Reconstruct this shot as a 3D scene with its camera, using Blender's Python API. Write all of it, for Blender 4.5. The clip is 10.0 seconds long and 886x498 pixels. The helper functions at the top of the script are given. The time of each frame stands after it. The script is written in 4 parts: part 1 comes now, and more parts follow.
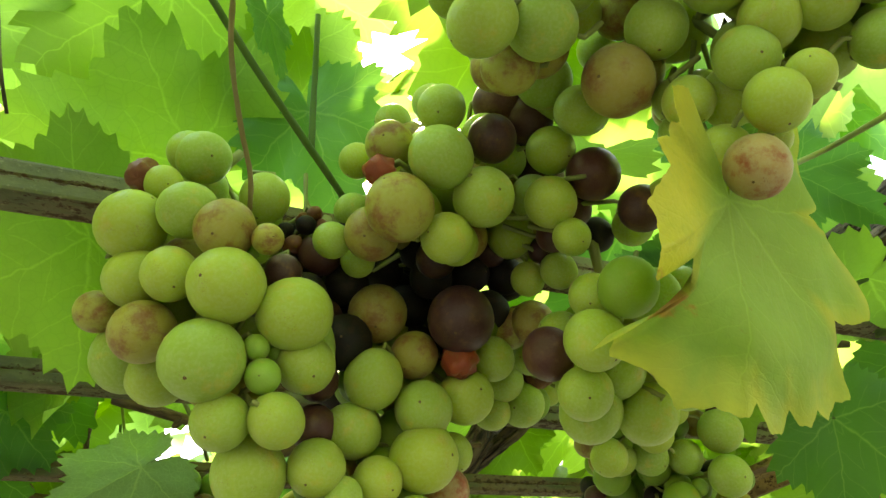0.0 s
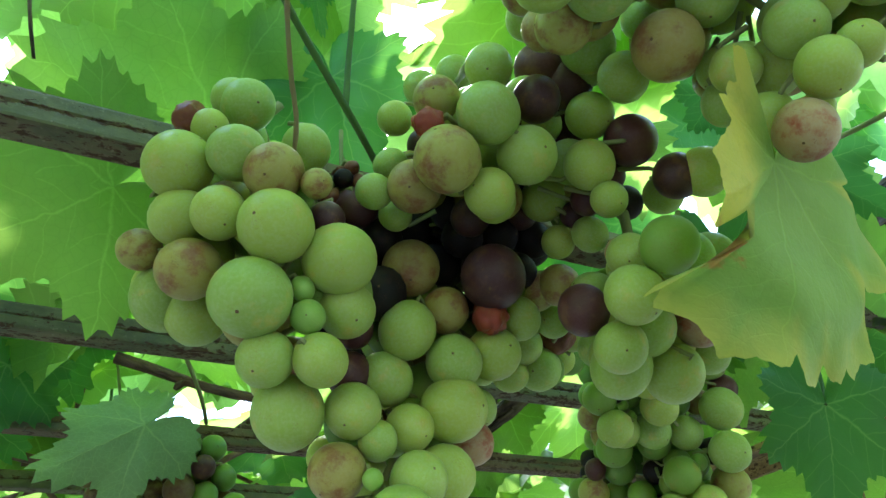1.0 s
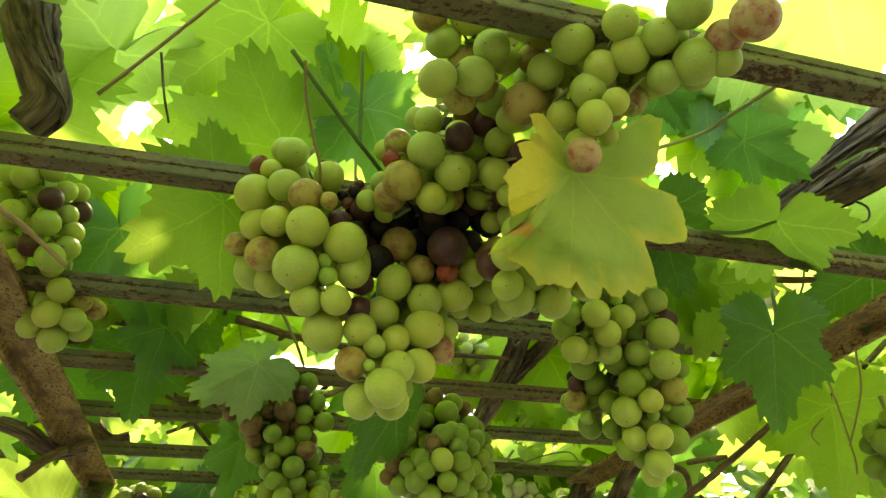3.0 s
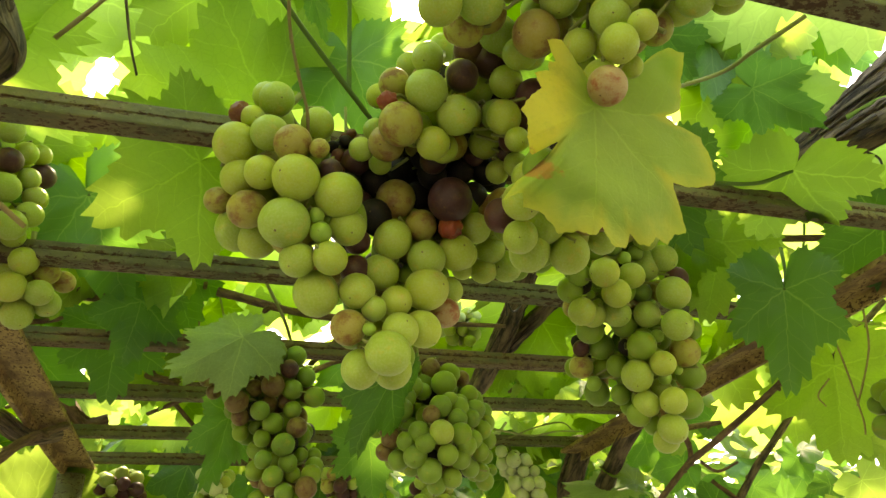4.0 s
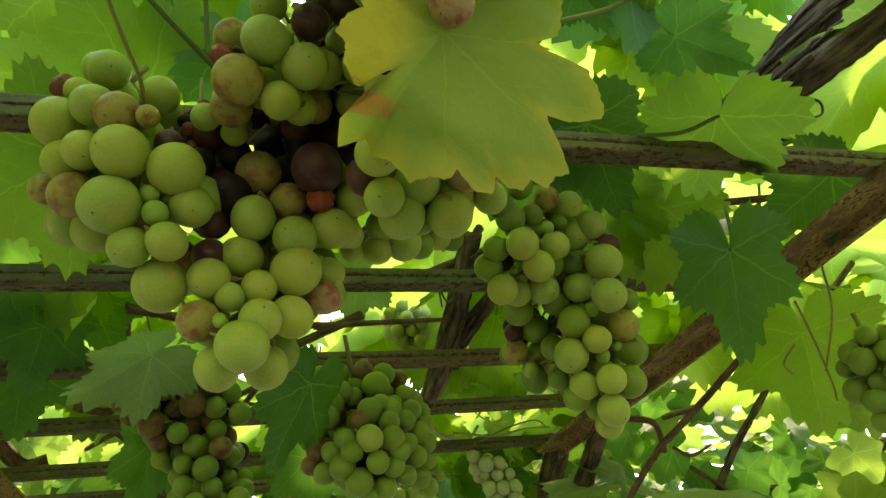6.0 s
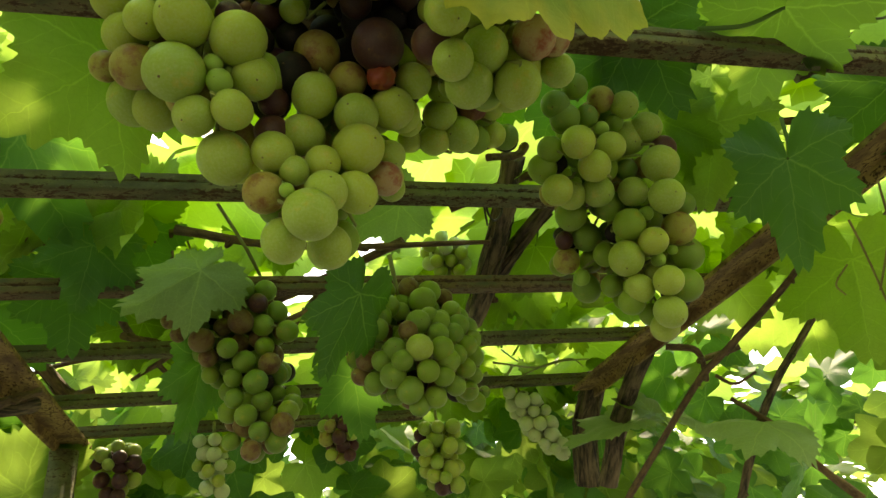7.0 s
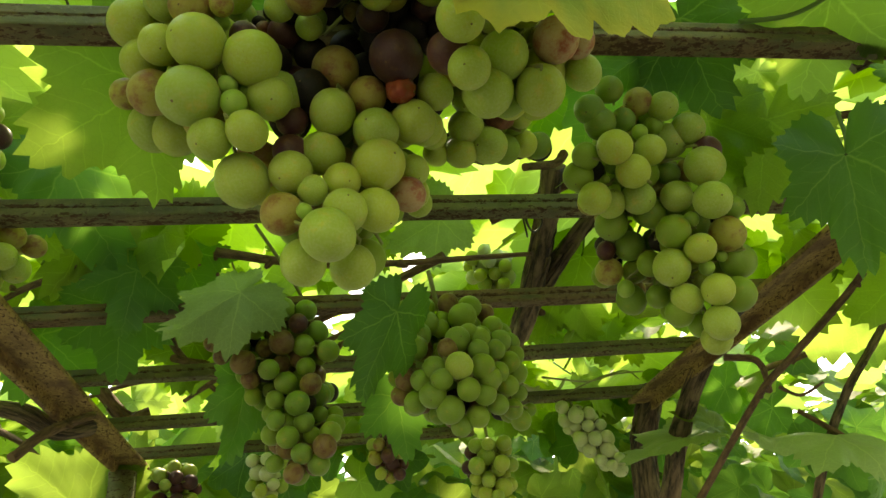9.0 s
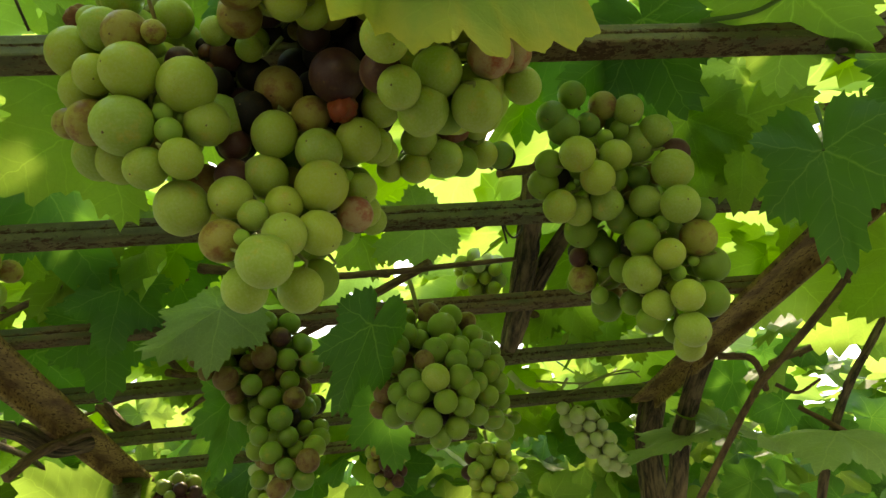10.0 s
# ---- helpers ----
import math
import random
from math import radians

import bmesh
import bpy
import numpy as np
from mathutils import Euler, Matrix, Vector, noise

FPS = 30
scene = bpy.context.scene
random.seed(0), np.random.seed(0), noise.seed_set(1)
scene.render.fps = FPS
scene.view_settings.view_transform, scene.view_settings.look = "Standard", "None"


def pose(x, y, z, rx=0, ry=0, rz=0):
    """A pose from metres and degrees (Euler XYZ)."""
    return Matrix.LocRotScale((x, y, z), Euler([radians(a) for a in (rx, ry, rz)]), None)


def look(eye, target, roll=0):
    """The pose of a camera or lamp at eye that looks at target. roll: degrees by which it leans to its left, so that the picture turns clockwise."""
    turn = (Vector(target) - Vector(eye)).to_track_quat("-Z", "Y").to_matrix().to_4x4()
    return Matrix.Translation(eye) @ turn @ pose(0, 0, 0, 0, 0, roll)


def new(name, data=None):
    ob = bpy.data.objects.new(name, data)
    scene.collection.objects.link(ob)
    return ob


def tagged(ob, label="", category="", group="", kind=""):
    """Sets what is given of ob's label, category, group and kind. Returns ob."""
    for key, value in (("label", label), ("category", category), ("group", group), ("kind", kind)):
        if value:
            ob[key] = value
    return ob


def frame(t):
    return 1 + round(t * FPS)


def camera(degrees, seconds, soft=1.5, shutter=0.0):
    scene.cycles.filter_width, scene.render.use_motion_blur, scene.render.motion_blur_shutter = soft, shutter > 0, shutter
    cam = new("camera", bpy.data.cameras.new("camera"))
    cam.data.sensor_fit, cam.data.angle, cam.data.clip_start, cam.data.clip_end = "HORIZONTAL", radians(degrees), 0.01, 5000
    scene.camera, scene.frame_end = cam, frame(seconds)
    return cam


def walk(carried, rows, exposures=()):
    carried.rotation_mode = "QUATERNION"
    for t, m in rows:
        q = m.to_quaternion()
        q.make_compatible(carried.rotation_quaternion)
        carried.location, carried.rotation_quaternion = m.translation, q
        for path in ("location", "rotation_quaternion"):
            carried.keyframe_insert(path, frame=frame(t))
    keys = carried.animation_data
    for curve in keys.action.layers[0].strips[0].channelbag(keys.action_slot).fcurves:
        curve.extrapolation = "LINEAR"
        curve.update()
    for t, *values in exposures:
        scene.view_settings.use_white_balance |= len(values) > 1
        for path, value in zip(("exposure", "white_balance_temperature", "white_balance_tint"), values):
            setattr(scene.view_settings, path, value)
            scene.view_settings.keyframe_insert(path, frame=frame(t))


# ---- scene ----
cam = camera(66.2, 10.0)
PATH = [
    (0, (-0.011, 0.009, 1.753), (0.718, 1.478, 2.899), -6.7),
    (0.2, (-0.012, 0.015, 1.757), (0.762, 1.475, 2.884), -6.8),
    (0.5, (-0.021, 0.018, 1.755), (0.795, 1.434, 2.908), -6.5),
    (0.7, (-0.023, 0.012, 1.75), (0.737, 1.474, 2.885), -4.2),
    (1, (-0.025, 0.018, 1.744), (0.757, 1.478, 2.864), -5.0),
    (1.2, (-0.022, 0.014, 1.737), (0.681, 1.581, 2.762), -3.0),
    (1.5, (-0.02, 0.018, 1.725), (0.701, 1.584, 2.739), -5.3),
    (1.7, (-0.006, 0.005, 1.729), (0.623, 1.606, 2.749), -5.0),
    (2, (-0.009, -0.029, 1.708), (0.587, 1.591, 2.719), -4.8),
    (2.1, (-0.012, -0.039, 1.707), (0.575, 1.594, 2.7), -5.3),
    (2.3, (-0.02, -0.084, 1.687), (0.433, 1.592, 2.679), -3.1),
    (2.5, (-0.018, -0.096, 1.665), (0.459, 1.555, 2.688), -3.1),
    (2.7, (-0.014, -0.099, 1.67), (0.484, 1.516, 2.74), -2.5),
    (4, (-0.016, -0.065, 1.683), (0.551, 1.567, 2.69), -4.8),
    (4.2, (-0.003, -0.061, 1.684), (0.576, 1.578, 2.673), -6.1),
    (4.5, (0.021, -0.05, 1.678), (0.621, 1.571, 2.685), -8.0),
    (4.7, (0.029, -0.043, 1.685), (0.6, 1.579, 2.706), -8.4),
    (5, (0.019, -0.049, 1.687), (0.582, 1.549, 2.75), -10.2),
    (5.2, (0.024, -0.051, 1.686), (0.591, 1.554, 2.736), -10.3),
    (6.3, (0.038, -0.028, 1.679), (0.645, 1.579, 2.702), -9.9),
    (6.5, (0.032, -0.022, 1.668), (0.639, 1.604, 2.663), -9.2),
    (6.7, (0.022, -0.022, 1.671), (0.62, 1.614, 2.654), -10.2),
    (6.9, (0.018, -0.025, 1.664), (0.537, 1.638, 2.645), -9.0),
    (7, (0.024, -0.015, 1.66), (0.555, 1.658, 2.618), -9.2),
    (7.2, (0.03, -0.004, 1.661), (0.571, 1.673, 2.607), -10.2),
    (7.5, (0.036, -0.004, 1.66), (0.491, 1.697, 2.61), -11.1),
    (7.7, (0.031, -0.002, 1.661), (0.444, 1.705, 2.617), -10.8),
    (8, (0.017, -0.006, 1.668), (0.423, 1.676, 2.671), -9.9),
    (8.2, (0.016, 0.001, 1.663), (0.417, 1.696, 2.645), -8.3),
    (8.5, (0.021, 0.01, 1.663), (0.514, 1.69, 2.629), -9.5),
    (8.7, (0.025, 0.003, 1.662), (0.486, 1.688, 2.635), -9.3),
    (9, (0.036, -0.009, 1.665), (0.414, 1.675, 2.675), -8.7),
    (9.2, (0.036, -0.02, 1.668), (0.383, 1.659, 2.699), -8.6),
    (9.5, (0.045, -0.021, 1.669), (0.369, 1.664, 2.697), -9.3),
    (9.7, (0.056, -0.02, 1.67), (0.369, 1.693, 2.654), -9.0),
    (10, (0.061, -0.013, 1.67), (0.39, 1.682, 2.679), -9.8),
]
EXPOSURES = [
    (0.0, 3.72, 9300, 3), (0.3, 3.68, 5600, 13), (1.0, 3.55, 5600, 12), (1.5, 3.40, 5600, 9), (2.0, 3.60, 5800, 14), (2.4, 3.45, 9600, 9),
    (4.0, 3.66, 10800, 17), (4.5, 3.47, 10600, 12), (5.2, 3.50, 10600, 10), (6.4, 2.78, 9700, 6), (7.0, 2.95, 10000, 9), (7.5, 2.90, 10000, 7), (8.5, 3.18, 10000, 9), (9.5, 3.04, 9900, 10), (10.0, 2.88, 9700, 7),
]
walk(cam, [(t, look(eye, target, roll)) for t, eye, target, roll in PATH], EXPOSURES)

# ---- world, sun, exposure ----
world = bpy.data.worlds.new("sky")
scene.world = world
world.use_nodes = True
wt = world.node_tree
sky = wt.nodes.new("ShaderNodeTexSky")
sky.sky_type, sky.sun_disc = "NISHITA", False
sky.sun_elevation, sky.sun_rotation = radians(58), radians(20)
wt.links.new(sky.outputs[0], wt.nodes["Background"].inputs[0])
wt.nodes["Background"].inputs[1].default_value = 0.15
sun = new("sun", bpy.data.lights.new("sun", "SUN"))
sun.data.energy, sun.data.angle, sun.data.color = 0.95, radians(6.0), (1.0, 0.95, 0.86)
sun.matrix_world = look((0, 0, 30), (-math.sin(radians(20)) * 18.7, -math.cos(radians(20)) * 18.7, 0))


# ---- materials ----
def tree(name):
    m = bpy.data.materials.new(name)
    m.use_nodes = True
    t = m.node_tree
    return m, t, t.nodes["Principled BSDF"]


def node(t, kind, inputs=None, **props):
    n = t.nodes.new(kind)
    for k, v in props.items():
        setattr(n, k, v)
    for k, v in (inputs or {}).items():
        if isinstance(v, bpy.types.NodeSocket):
            t.links.new(v, n.inputs[k])
        else:
            n.inputs[k].default_value = v
    return n


def math_node(t, op, a, b=0.0, clamp=False):
    return node(t, "ShaderNodeMath", {0: a, 1: b}, operation=op, use_clamp=clamp).outputs[0]


def mixed(t, fac, a, b):
    n = node(t, "ShaderNodeMix", data_type="RGBA")
    for k, v in ((0, fac), (6, a), (7, b)):
        if isinstance(v, bpy.types.NodeSocket):
            t.links.new(v, n.inputs[k])
        else:
            n.inputs[k].default_value = (*v, 1) if isinstance(v, tuple) and len(v) == 3 else v
    return n.outputs[2]


def step(t, v, lo, hi):
    return node(t, "ShaderNodeMapRange", {0: v, 1: lo, 2: hi}, interpolation_type="SMOOTHSTEP").outputs[0]


def noise_tex(t, scale, detail=4.0, coord=None, rough=0.55):
    n = node(t, "ShaderNodeTexNoise", {"Scale": scale, "Detail": detail, "Roughness": rough})
    if coord is not None:
        t.links.new(coord, n.inputs["Vector"])
    return n.outputs[0]


def bumped(t, p, height, strength=0.3, distance=0.001):
    b = node(t, "ShaderNodeBump", {"Strength": strength, "Distance": distance, "Height": height})
    t.links.new(b.outputs[0], p.inputs["Normal"])


def object_coord(t, spread=7.0):
    """Object coordinates, shifted by the object's own random number so that repeats differ."""
    co = node(t, "ShaderNodeTexCoord").outputs["Object"]
    rnd = node(t, "ShaderNodeObjectInfo").outputs["Random"]
    shift = math_node(t, "MULTIPLY", rnd, spread)
    return node(t, "ShaderNodeVectorMath", {0: co, 1: shift}, operation="ADD").outputs[0], rnd


def grape_material(name, main, second, blush, blush_amount, rough=0.42, bloom_colour=(0.42, 0.50, 0.36), bloom_amount=0.18):
    m, t, p = tree(name)
    co, rnd = object_coord(t)
    big = noise_tex(t, 1.2, 6.0, co, 0.62)
    fine = noise_tex(t, 9.0, 5.0, co)
    speck = noise_tex(t, 42.0, 2.0, co)
    c = mixed(t, rnd, main, second)
    # faint streaks run from pole to pole
    sx = node(t, "ShaderNodeSeparateXYZ", {0: node(t, "ShaderNodeTexCoord").outputs["Object"]})
    turn = math_node(t, "ARCTAN2", sx.outputs[1], sx.outputs[0])
    streak = noise_tex(t, 2.4, 3.0, node(t, "ShaderNodeCombineXYZ", {0: math_node(t, "MULTIPLY", turn, 2.2), 1: math_node(t, "MULTIPLY", rnd, 31.0), 2: math_node(t, "MULTIPLY", sx.outputs[2], 0.5)}).outputs[0])
    c = mixed(t, math_node(t, "MULTIPLY", step(t, streak, 0.45, 0.8), 0.09), c, tuple(min(1.0, v * 1.35 + 0.02) for v in main))
    c = mixed(t, step(t, big, 0.62 - blush_amount, 0.75 - blush_amount * 0.5), c, blush)
    c = mixed(t, math_node(t, "MULTIPLY", step(t, speck, 0.66, 0.74), 0.30), c, tuple(0.55 * a + 0.08 for a in main))
    russet = math_node(t, "MULTIPLY", step(t, noise_tex(t, 2.1, 2.0, co), 0.55, 0.68), step(t, noise_tex(t, 24.0, 3.0, co), 0.54, 0.62))
    c = mixed(t, math_node(t, "MULTIPLY", russet, 0.55), c, tuple(0.45 * a + 0.25 * b for a, b in zip(blush, (0.3, 0.16, 0.06))))
    bloom = math_node(t, "MULTIPLY", step(t, fine, 0.35, 0.75), bloom_amount)
    c = mixed(t, bloom, c, bloom_colour)
    t.links.new(c, p.inputs["Base Color"])
    p.inputs["Subsurface Weight"].default_value = 0.30
    p.inputs["Subsurface Radius"].default_value = (0.7, 1.0, 0.25)
    p.inputs["Subsurface Scale"].default_value = 0.006
    r = node(t, "ShaderNodeMapRange", {0: fine, 3: rough - 0.08, 4: rough + 0.16}).outputs[0]
    t.links.new(r, p.inputs["Roughness"])
    p.inputs["Specular IOR Level"].default_value = 0.26
    bumped(t, p, fine, 0.03, 0.0006)
    return m


def leaf_material(name, upper, through_colour, edge, edge_amount, translucent=0.55, vein=0.42):
    m, t, p = tree(name)
    uv = node(t, "ShaderNodeUVMap", uv_map="leaf").outputs[0]
    rim = node(t, "ShaderNodeSeparateXYZ", {0: node(t, "ShaderNodeUVMap", uv_map="rim").outputs[0]}).outputs[0]
    sway = node(t, "ShaderNodeTexNoise", {"Vector": uv, "Scale": 5.0, "Detail": 2.0}).outputs[1]
    sway = node(t, "ShaderNodeVectorMath", {0: sway, 1: (0.5, 0.5, 0.5)}, operation="SUBTRACT").outputs[0]
    sway = node(t, "ShaderNodeVectorMath", {0: sway, 3: 0.10}, operation="SCALE").outputs[0]
    s = node(t, "ShaderNodeSeparateXYZ", {0: node(t, "ShaderNodeVectorMath", {0: uv, 1: sway}, operation="ADD").outputs[0]})
    x, y = math_node(t, "ABSOLUTE", s.outputs[0]), s.outputs[1]
    rnd = node(t, "ShaderNodeObjectInfo").outputs["Random"]
    isl = node(t, "ShaderNodeNewGeometry").outputs["Random Per Island"]
    veins = None
    for a in (0.0, 52.0, 104.0):
        ca, sa = math.cos(radians(a)), math.sin(radians(a))
        across = math_node(t, "ABSOLUTE", math_node(t, "SUBTRACT", math_node(t, "MULTIPLY", x, ca), math_node(t, "MULTIPLY", y, sa)))
        along = math_node(t, "ADD", math_node(t, "MULTIPLY", x, sa), math_node(t, "MULTIPLY", y, ca))
        w = math_node(t, "MULTIPLY_ADD", along, -0.012)
        t.nodes[-1].inputs[2].default_value = 0.015
        line = math_node(t, "MULTIPLY", math_node(t, "SUBTRACT", 1.0, math_node(t, "DIVIDE", across, w), True), math_node(t, "GREATER_THAN", along, 0.0))
        # side veins leave the main one at about fifty degrees
        q = math_node(t, "FRACT", math_node(t, "MULTIPLY", math_node(t, "SUBTRACT", along, math_node(t, "MULTIPLY", across, 0.9)), 6.5))
        side = math_node(t, "SUBTRACT", 1.0, math_node(t, "MULTIPLY", math_node(t, "ABSOLUTE", math_node(t, "SUBTRACT", q, 0.5)), 20.0), True)
        side = math_node(t, "MULTIPLY", side, math_node(t, "LESS_THAN", across, math_node(t, "MULTIPLY", along, 0.46)))
        line = math_node(t, "MAXIMUM", line, math_node(t, "MULTIPLY", side, 0.5))
        veins = line if veins is None else math_node(t, "MAXIMUM", veins, line)
    co = node(t, "ShaderNodeVectorMath", {0: uv, 1: math_node(t, "MULTIPLY", math_node(t, "ADD", rnd, isl), 9.0)}, operation="ADD").outputs[0]
    patch = noise_tex(t, 2.2, 3.0, co)
    cell = noise_tex(t, 38.0, 3.0, co)
    net = node(t, "ShaderNodeTexVoronoi", {"Vector": co, "Scale": 17.0}, feature="DISTANCE_TO_EDGE").outputs[0]
    net = step(t, net, 0.09, 0.0)
    dark = tuple(v * 0.55 for v in upper)
    tone = math_node(t, "MULTIPLY_ADD", math_node(t, "FRACT", math_node(t, "ADD", math_node(t, "MULTIPLY", rnd, 3.7), isl)), 0.75)
    t.links.new(math_node(t, "MULTIPLY", patch, 0.4), t.nodes[-2].inputs[2])
    c = mixed(t, tone, dark, upper)
    c = mixed(t, math_node(t, "MULTIPLY", veins, vein), c, tuple(0.5 * v + 0.5 * w for v, w in zip(upper, (0.42, 0.50, 0.16))))
    thr = mixed(t, tone, tuple(v * 0.55 for v in through_colour), through_colour)
    thr = mixed(t, math_node(t, "MULTIPLY", veins, 0.38), thr, tuple(min(1.0, v * 1.45) for v in through_colour))
    c = mixed(t, math_node(t, "MULTIPLY", net, 0.16), c, tuple(min(1.0, v * 1.8) for v in upper))
    thr = mixed(t, math_node(t, "MULTIPLY", net, 0.22), thr, tuple(v * 0.55 for v in through_colour))
    if edge_amount > 0:
        # a tan scorch on the margin of one lobe, yellow on the folded lobes and along the rim
        dx, dy = math_node(t, "SUBTRACT", s.outputs[0], 0.45), math_node(t, "SUBTRACT", s.outputs[1], 0.62)
        far_off = math_node(t, "SQRT", math_node(t, "ADD", math_node(t, "MULTIPLY", dx, dx), math_node(t, "MULTIPLY", math_node(t, "MULTIPLY", dy, dy), 1.6)))
        e = step(t, math_node(t, "ADD", far_off, math_node(t, "MULTIPLY", math_node(t, "SUBTRACT", noise_tex(t, 9.0, 4.0, co), 0.5), 0.34)), edge_amount, edge_amount - 0.07)
        folded = math_node(t, "MULTIPLY", step(t, s.outputs[0], 0.05, 0.34), step(t, math_node(t, "SUBTRACT", math_node(t, "MULTIPLY", s.outputs[0], 1.3), s.outputs[1]), -0.12, 0.12))
        yellow = math_node(t, "MAXIMUM", math_node(t, "MULTIPLY", folded, 0.9), math_node(t, "MULTIPLY", step(t, math_node(t, "ADD", rim, math_node(t, "MULTIPLY", patch, 0.5)), 0.98, 1.28), 0.6))
        c = mixed(t, yellow, c, (0.76, 0.66, 0.15))
        thr = mixed(t, yellow, thr, (0.74, 0.60, 0.06))
        c, thr = mixed(t, e, c, edge), mixed(t, e, thr, edge)
        c = mixed(t, math_node(t, "MULTIPLY", step(t, noise_tex(t, 46.0, 3.0, co, 0.7), 0.45, 0.7), 0.22), c, (0.52, 0.52, 0.16))
        mottle = step(t, noise_tex(t, 6.0, 5.0, co, 0.7), 0.48, 0.66)
        c = mixed(t, math_node(t, "MULTIPLY", mottle, 0.42), c, (0.19, 0.31, 0.085))
        spots = step(t, noise_tex(t, 17.0, 2.0, co), 0.70, 0.76)
        c = mixed(t, math_node(t, "MULTIPLY", spots, 0.6), c, (0.30, 0.24, 0.06))
    t.links.new(c, p.inputs["Base Color"])
    p.inputs["Roughness"].default_value = 0.48
    p.inputs["Specular IOR Level"].default_value = 0.35
    h = math_node(t, "ADD", math_node(t, "ADD", math_node(t, "MULTIPLY", veins, -0.28), math_node(t, "MULTIPLY", net, -0.08)), math_node(t, "MULTIPLY", cell, 0.5))
    bumped(t, p, h, 0.5, 0.0012)
    tr = node(t, "ShaderNodeBsdfTranslucent", {"Color": thr})
    mx = node(t, "ShaderNodeMixShader", {0: translucent, 1: p.outputs[0], 2: tr.outputs[0]})
    t.links.new(mx.outputs[0], t.nodes["Material Output"].inputs[0])
    return m


def bark_material(name, a, b, stretch):
    m, t, p = tree(name)
    co = node(t, "ShaderNodeUVMap", uv_map="leaf").outputs[0]
    co = node(t, "ShaderNodeMapping", {0: co, 3: stretch}).outputs[0]
    fib = noise_tex(t, 6.0, 6.0, co, 0.65)
    big = noise_tex(t, 1.3, 3.0, co)
    c = mixed(t, step(t, fib, 0.35, 0.68), a, b)
    c = mixed(t, math_node(t, "MULTIPLY", step(t, big, 0.5, 0.7), 0.45), c, tuple(v * 1.7 for v in b))
    t.links.new(c, p.inputs["Base Color"])
    p.inputs["Roughness"].default_value = 0.85
    bumped(t, p, fib, 0.9, 0.004)
    return m


def painted_steel(name, worn):
    """Olive paint over steel: brown stains, and pits of dark rust along the seam, the foot and the upper edge."""
    m, t, p = tree(name)
    co = node(t, "ShaderNodeTexCoord").outputs["Object"]
    lng = node(t, "ShaderNodeMapping", {0: co, 3: (0.55, 1, 1)}).outputs[0]
    pits = noise_tex(t, 400.0, 5.0, lng, 0.7)
    cloud = noise_tex(t, 55.0, 5.0, lng, 0.65)
    grain = noise_tex(t, 520.0, 3.0, co)
    z = node(t, "ShaderNodeSeparateXYZ", {0: co}).outputs[2]
    seam = step(t, math_node(t, "ABSOLUTE", math_node(t, "SUBTRACT", z, 0.0004)), 0.0024, 0.0003)
    foot = step(t, z, -0.0028, -0.0058)
    crest = step(t, z, 0.0034, 0.0058)
    c = mixed(t, step(t, cloud, 0.34, 0.66), (0.115, 0.056, 0.017), (0.42, 0.285, 0.095)) if worn else mixed(t, step(t, cloud, 0.3, 0.7), (0.062, 0.066, 0.022), (0.165, 0.150, 0.058))
    lines = 0.0 if worn else math_node(t, "ADD", math_node(t, "MULTIPLY", seam, 0.11), math_node(t, "ADD", math_node(t, "MULTIPLY", foot, 0.08), math_node(t, "MULTIPLY", crest, 0.05)))
    own = math_node(t, "MULTIPLY", math_node(t, "SUBTRACT", node(t, "ShaderNodeObjectInfo").outputs["Random"], 0.4), 0.0 if worn else 0.30)
    stain = step(t, math_node(t, "ADD", math_node(t, "ADD", math_node(t, "ADD", own, math_node(t, "MULTIPLY", cloud, 0.7)), math_node(t, "MULTIPLY", pits, 0.3)), math_node(t, "MULTIPLY", lines, 1.2)), 0.56, 0.78)
    c = mixed(t, math_node(t, "MULTIPLY", stain, 0.75), c, (0.135, 0.066, 0.022))
    rust = step(t, math_node(t, "ADD", math_node(t, "ADD", math_node(t, "MULTIPLY", pits, 0.8), math_node(t, "MULTIPLY", cloud, 0.25)), lines), 0.615 - worn * 0.5, 0.655 - worn * 0.4)
    c = mixed(t, math_node(t, "MULTIPLY", rust, 0.92), c, mixed(t, grain, (0.022, 0.011, 0.006), (0.10, 0.045, 0.017)))
    c = mixed(t, math_node(t, "MULTIPLY", step(t, grain, 0.62, 0.72), 0.22), c, (0.42, 0.36, 0.20))
    t.links.new(c, p.inputs["Base Color"])
    t.links.new(node(t, "ShaderNodeMapRange", {0: rust, 3: 0.66, 4: 0.95}).outputs[0], p.inputs["Roughness"])
    bumped(t, p, math_node(t, "SUBTRACT", math_node(t, "MULTIPLY", grain, 0.5), rust), 0.6, 0.0008)
    return m


def plain(name, a, b, scale, rough):
    m, t, p = tree(name)
    co = node(t, "ShaderNodeTexCoord").outputs["Object"]
    n = noise_tex(t, scale, 5.0, co)
    t.links.new(mixed(t, n, a, b), p.inputs["Base Color"])
    p.inputs["Roughness"].default_value = rough
    bumped(t, p, n, 0.3, 0.001)
    return m


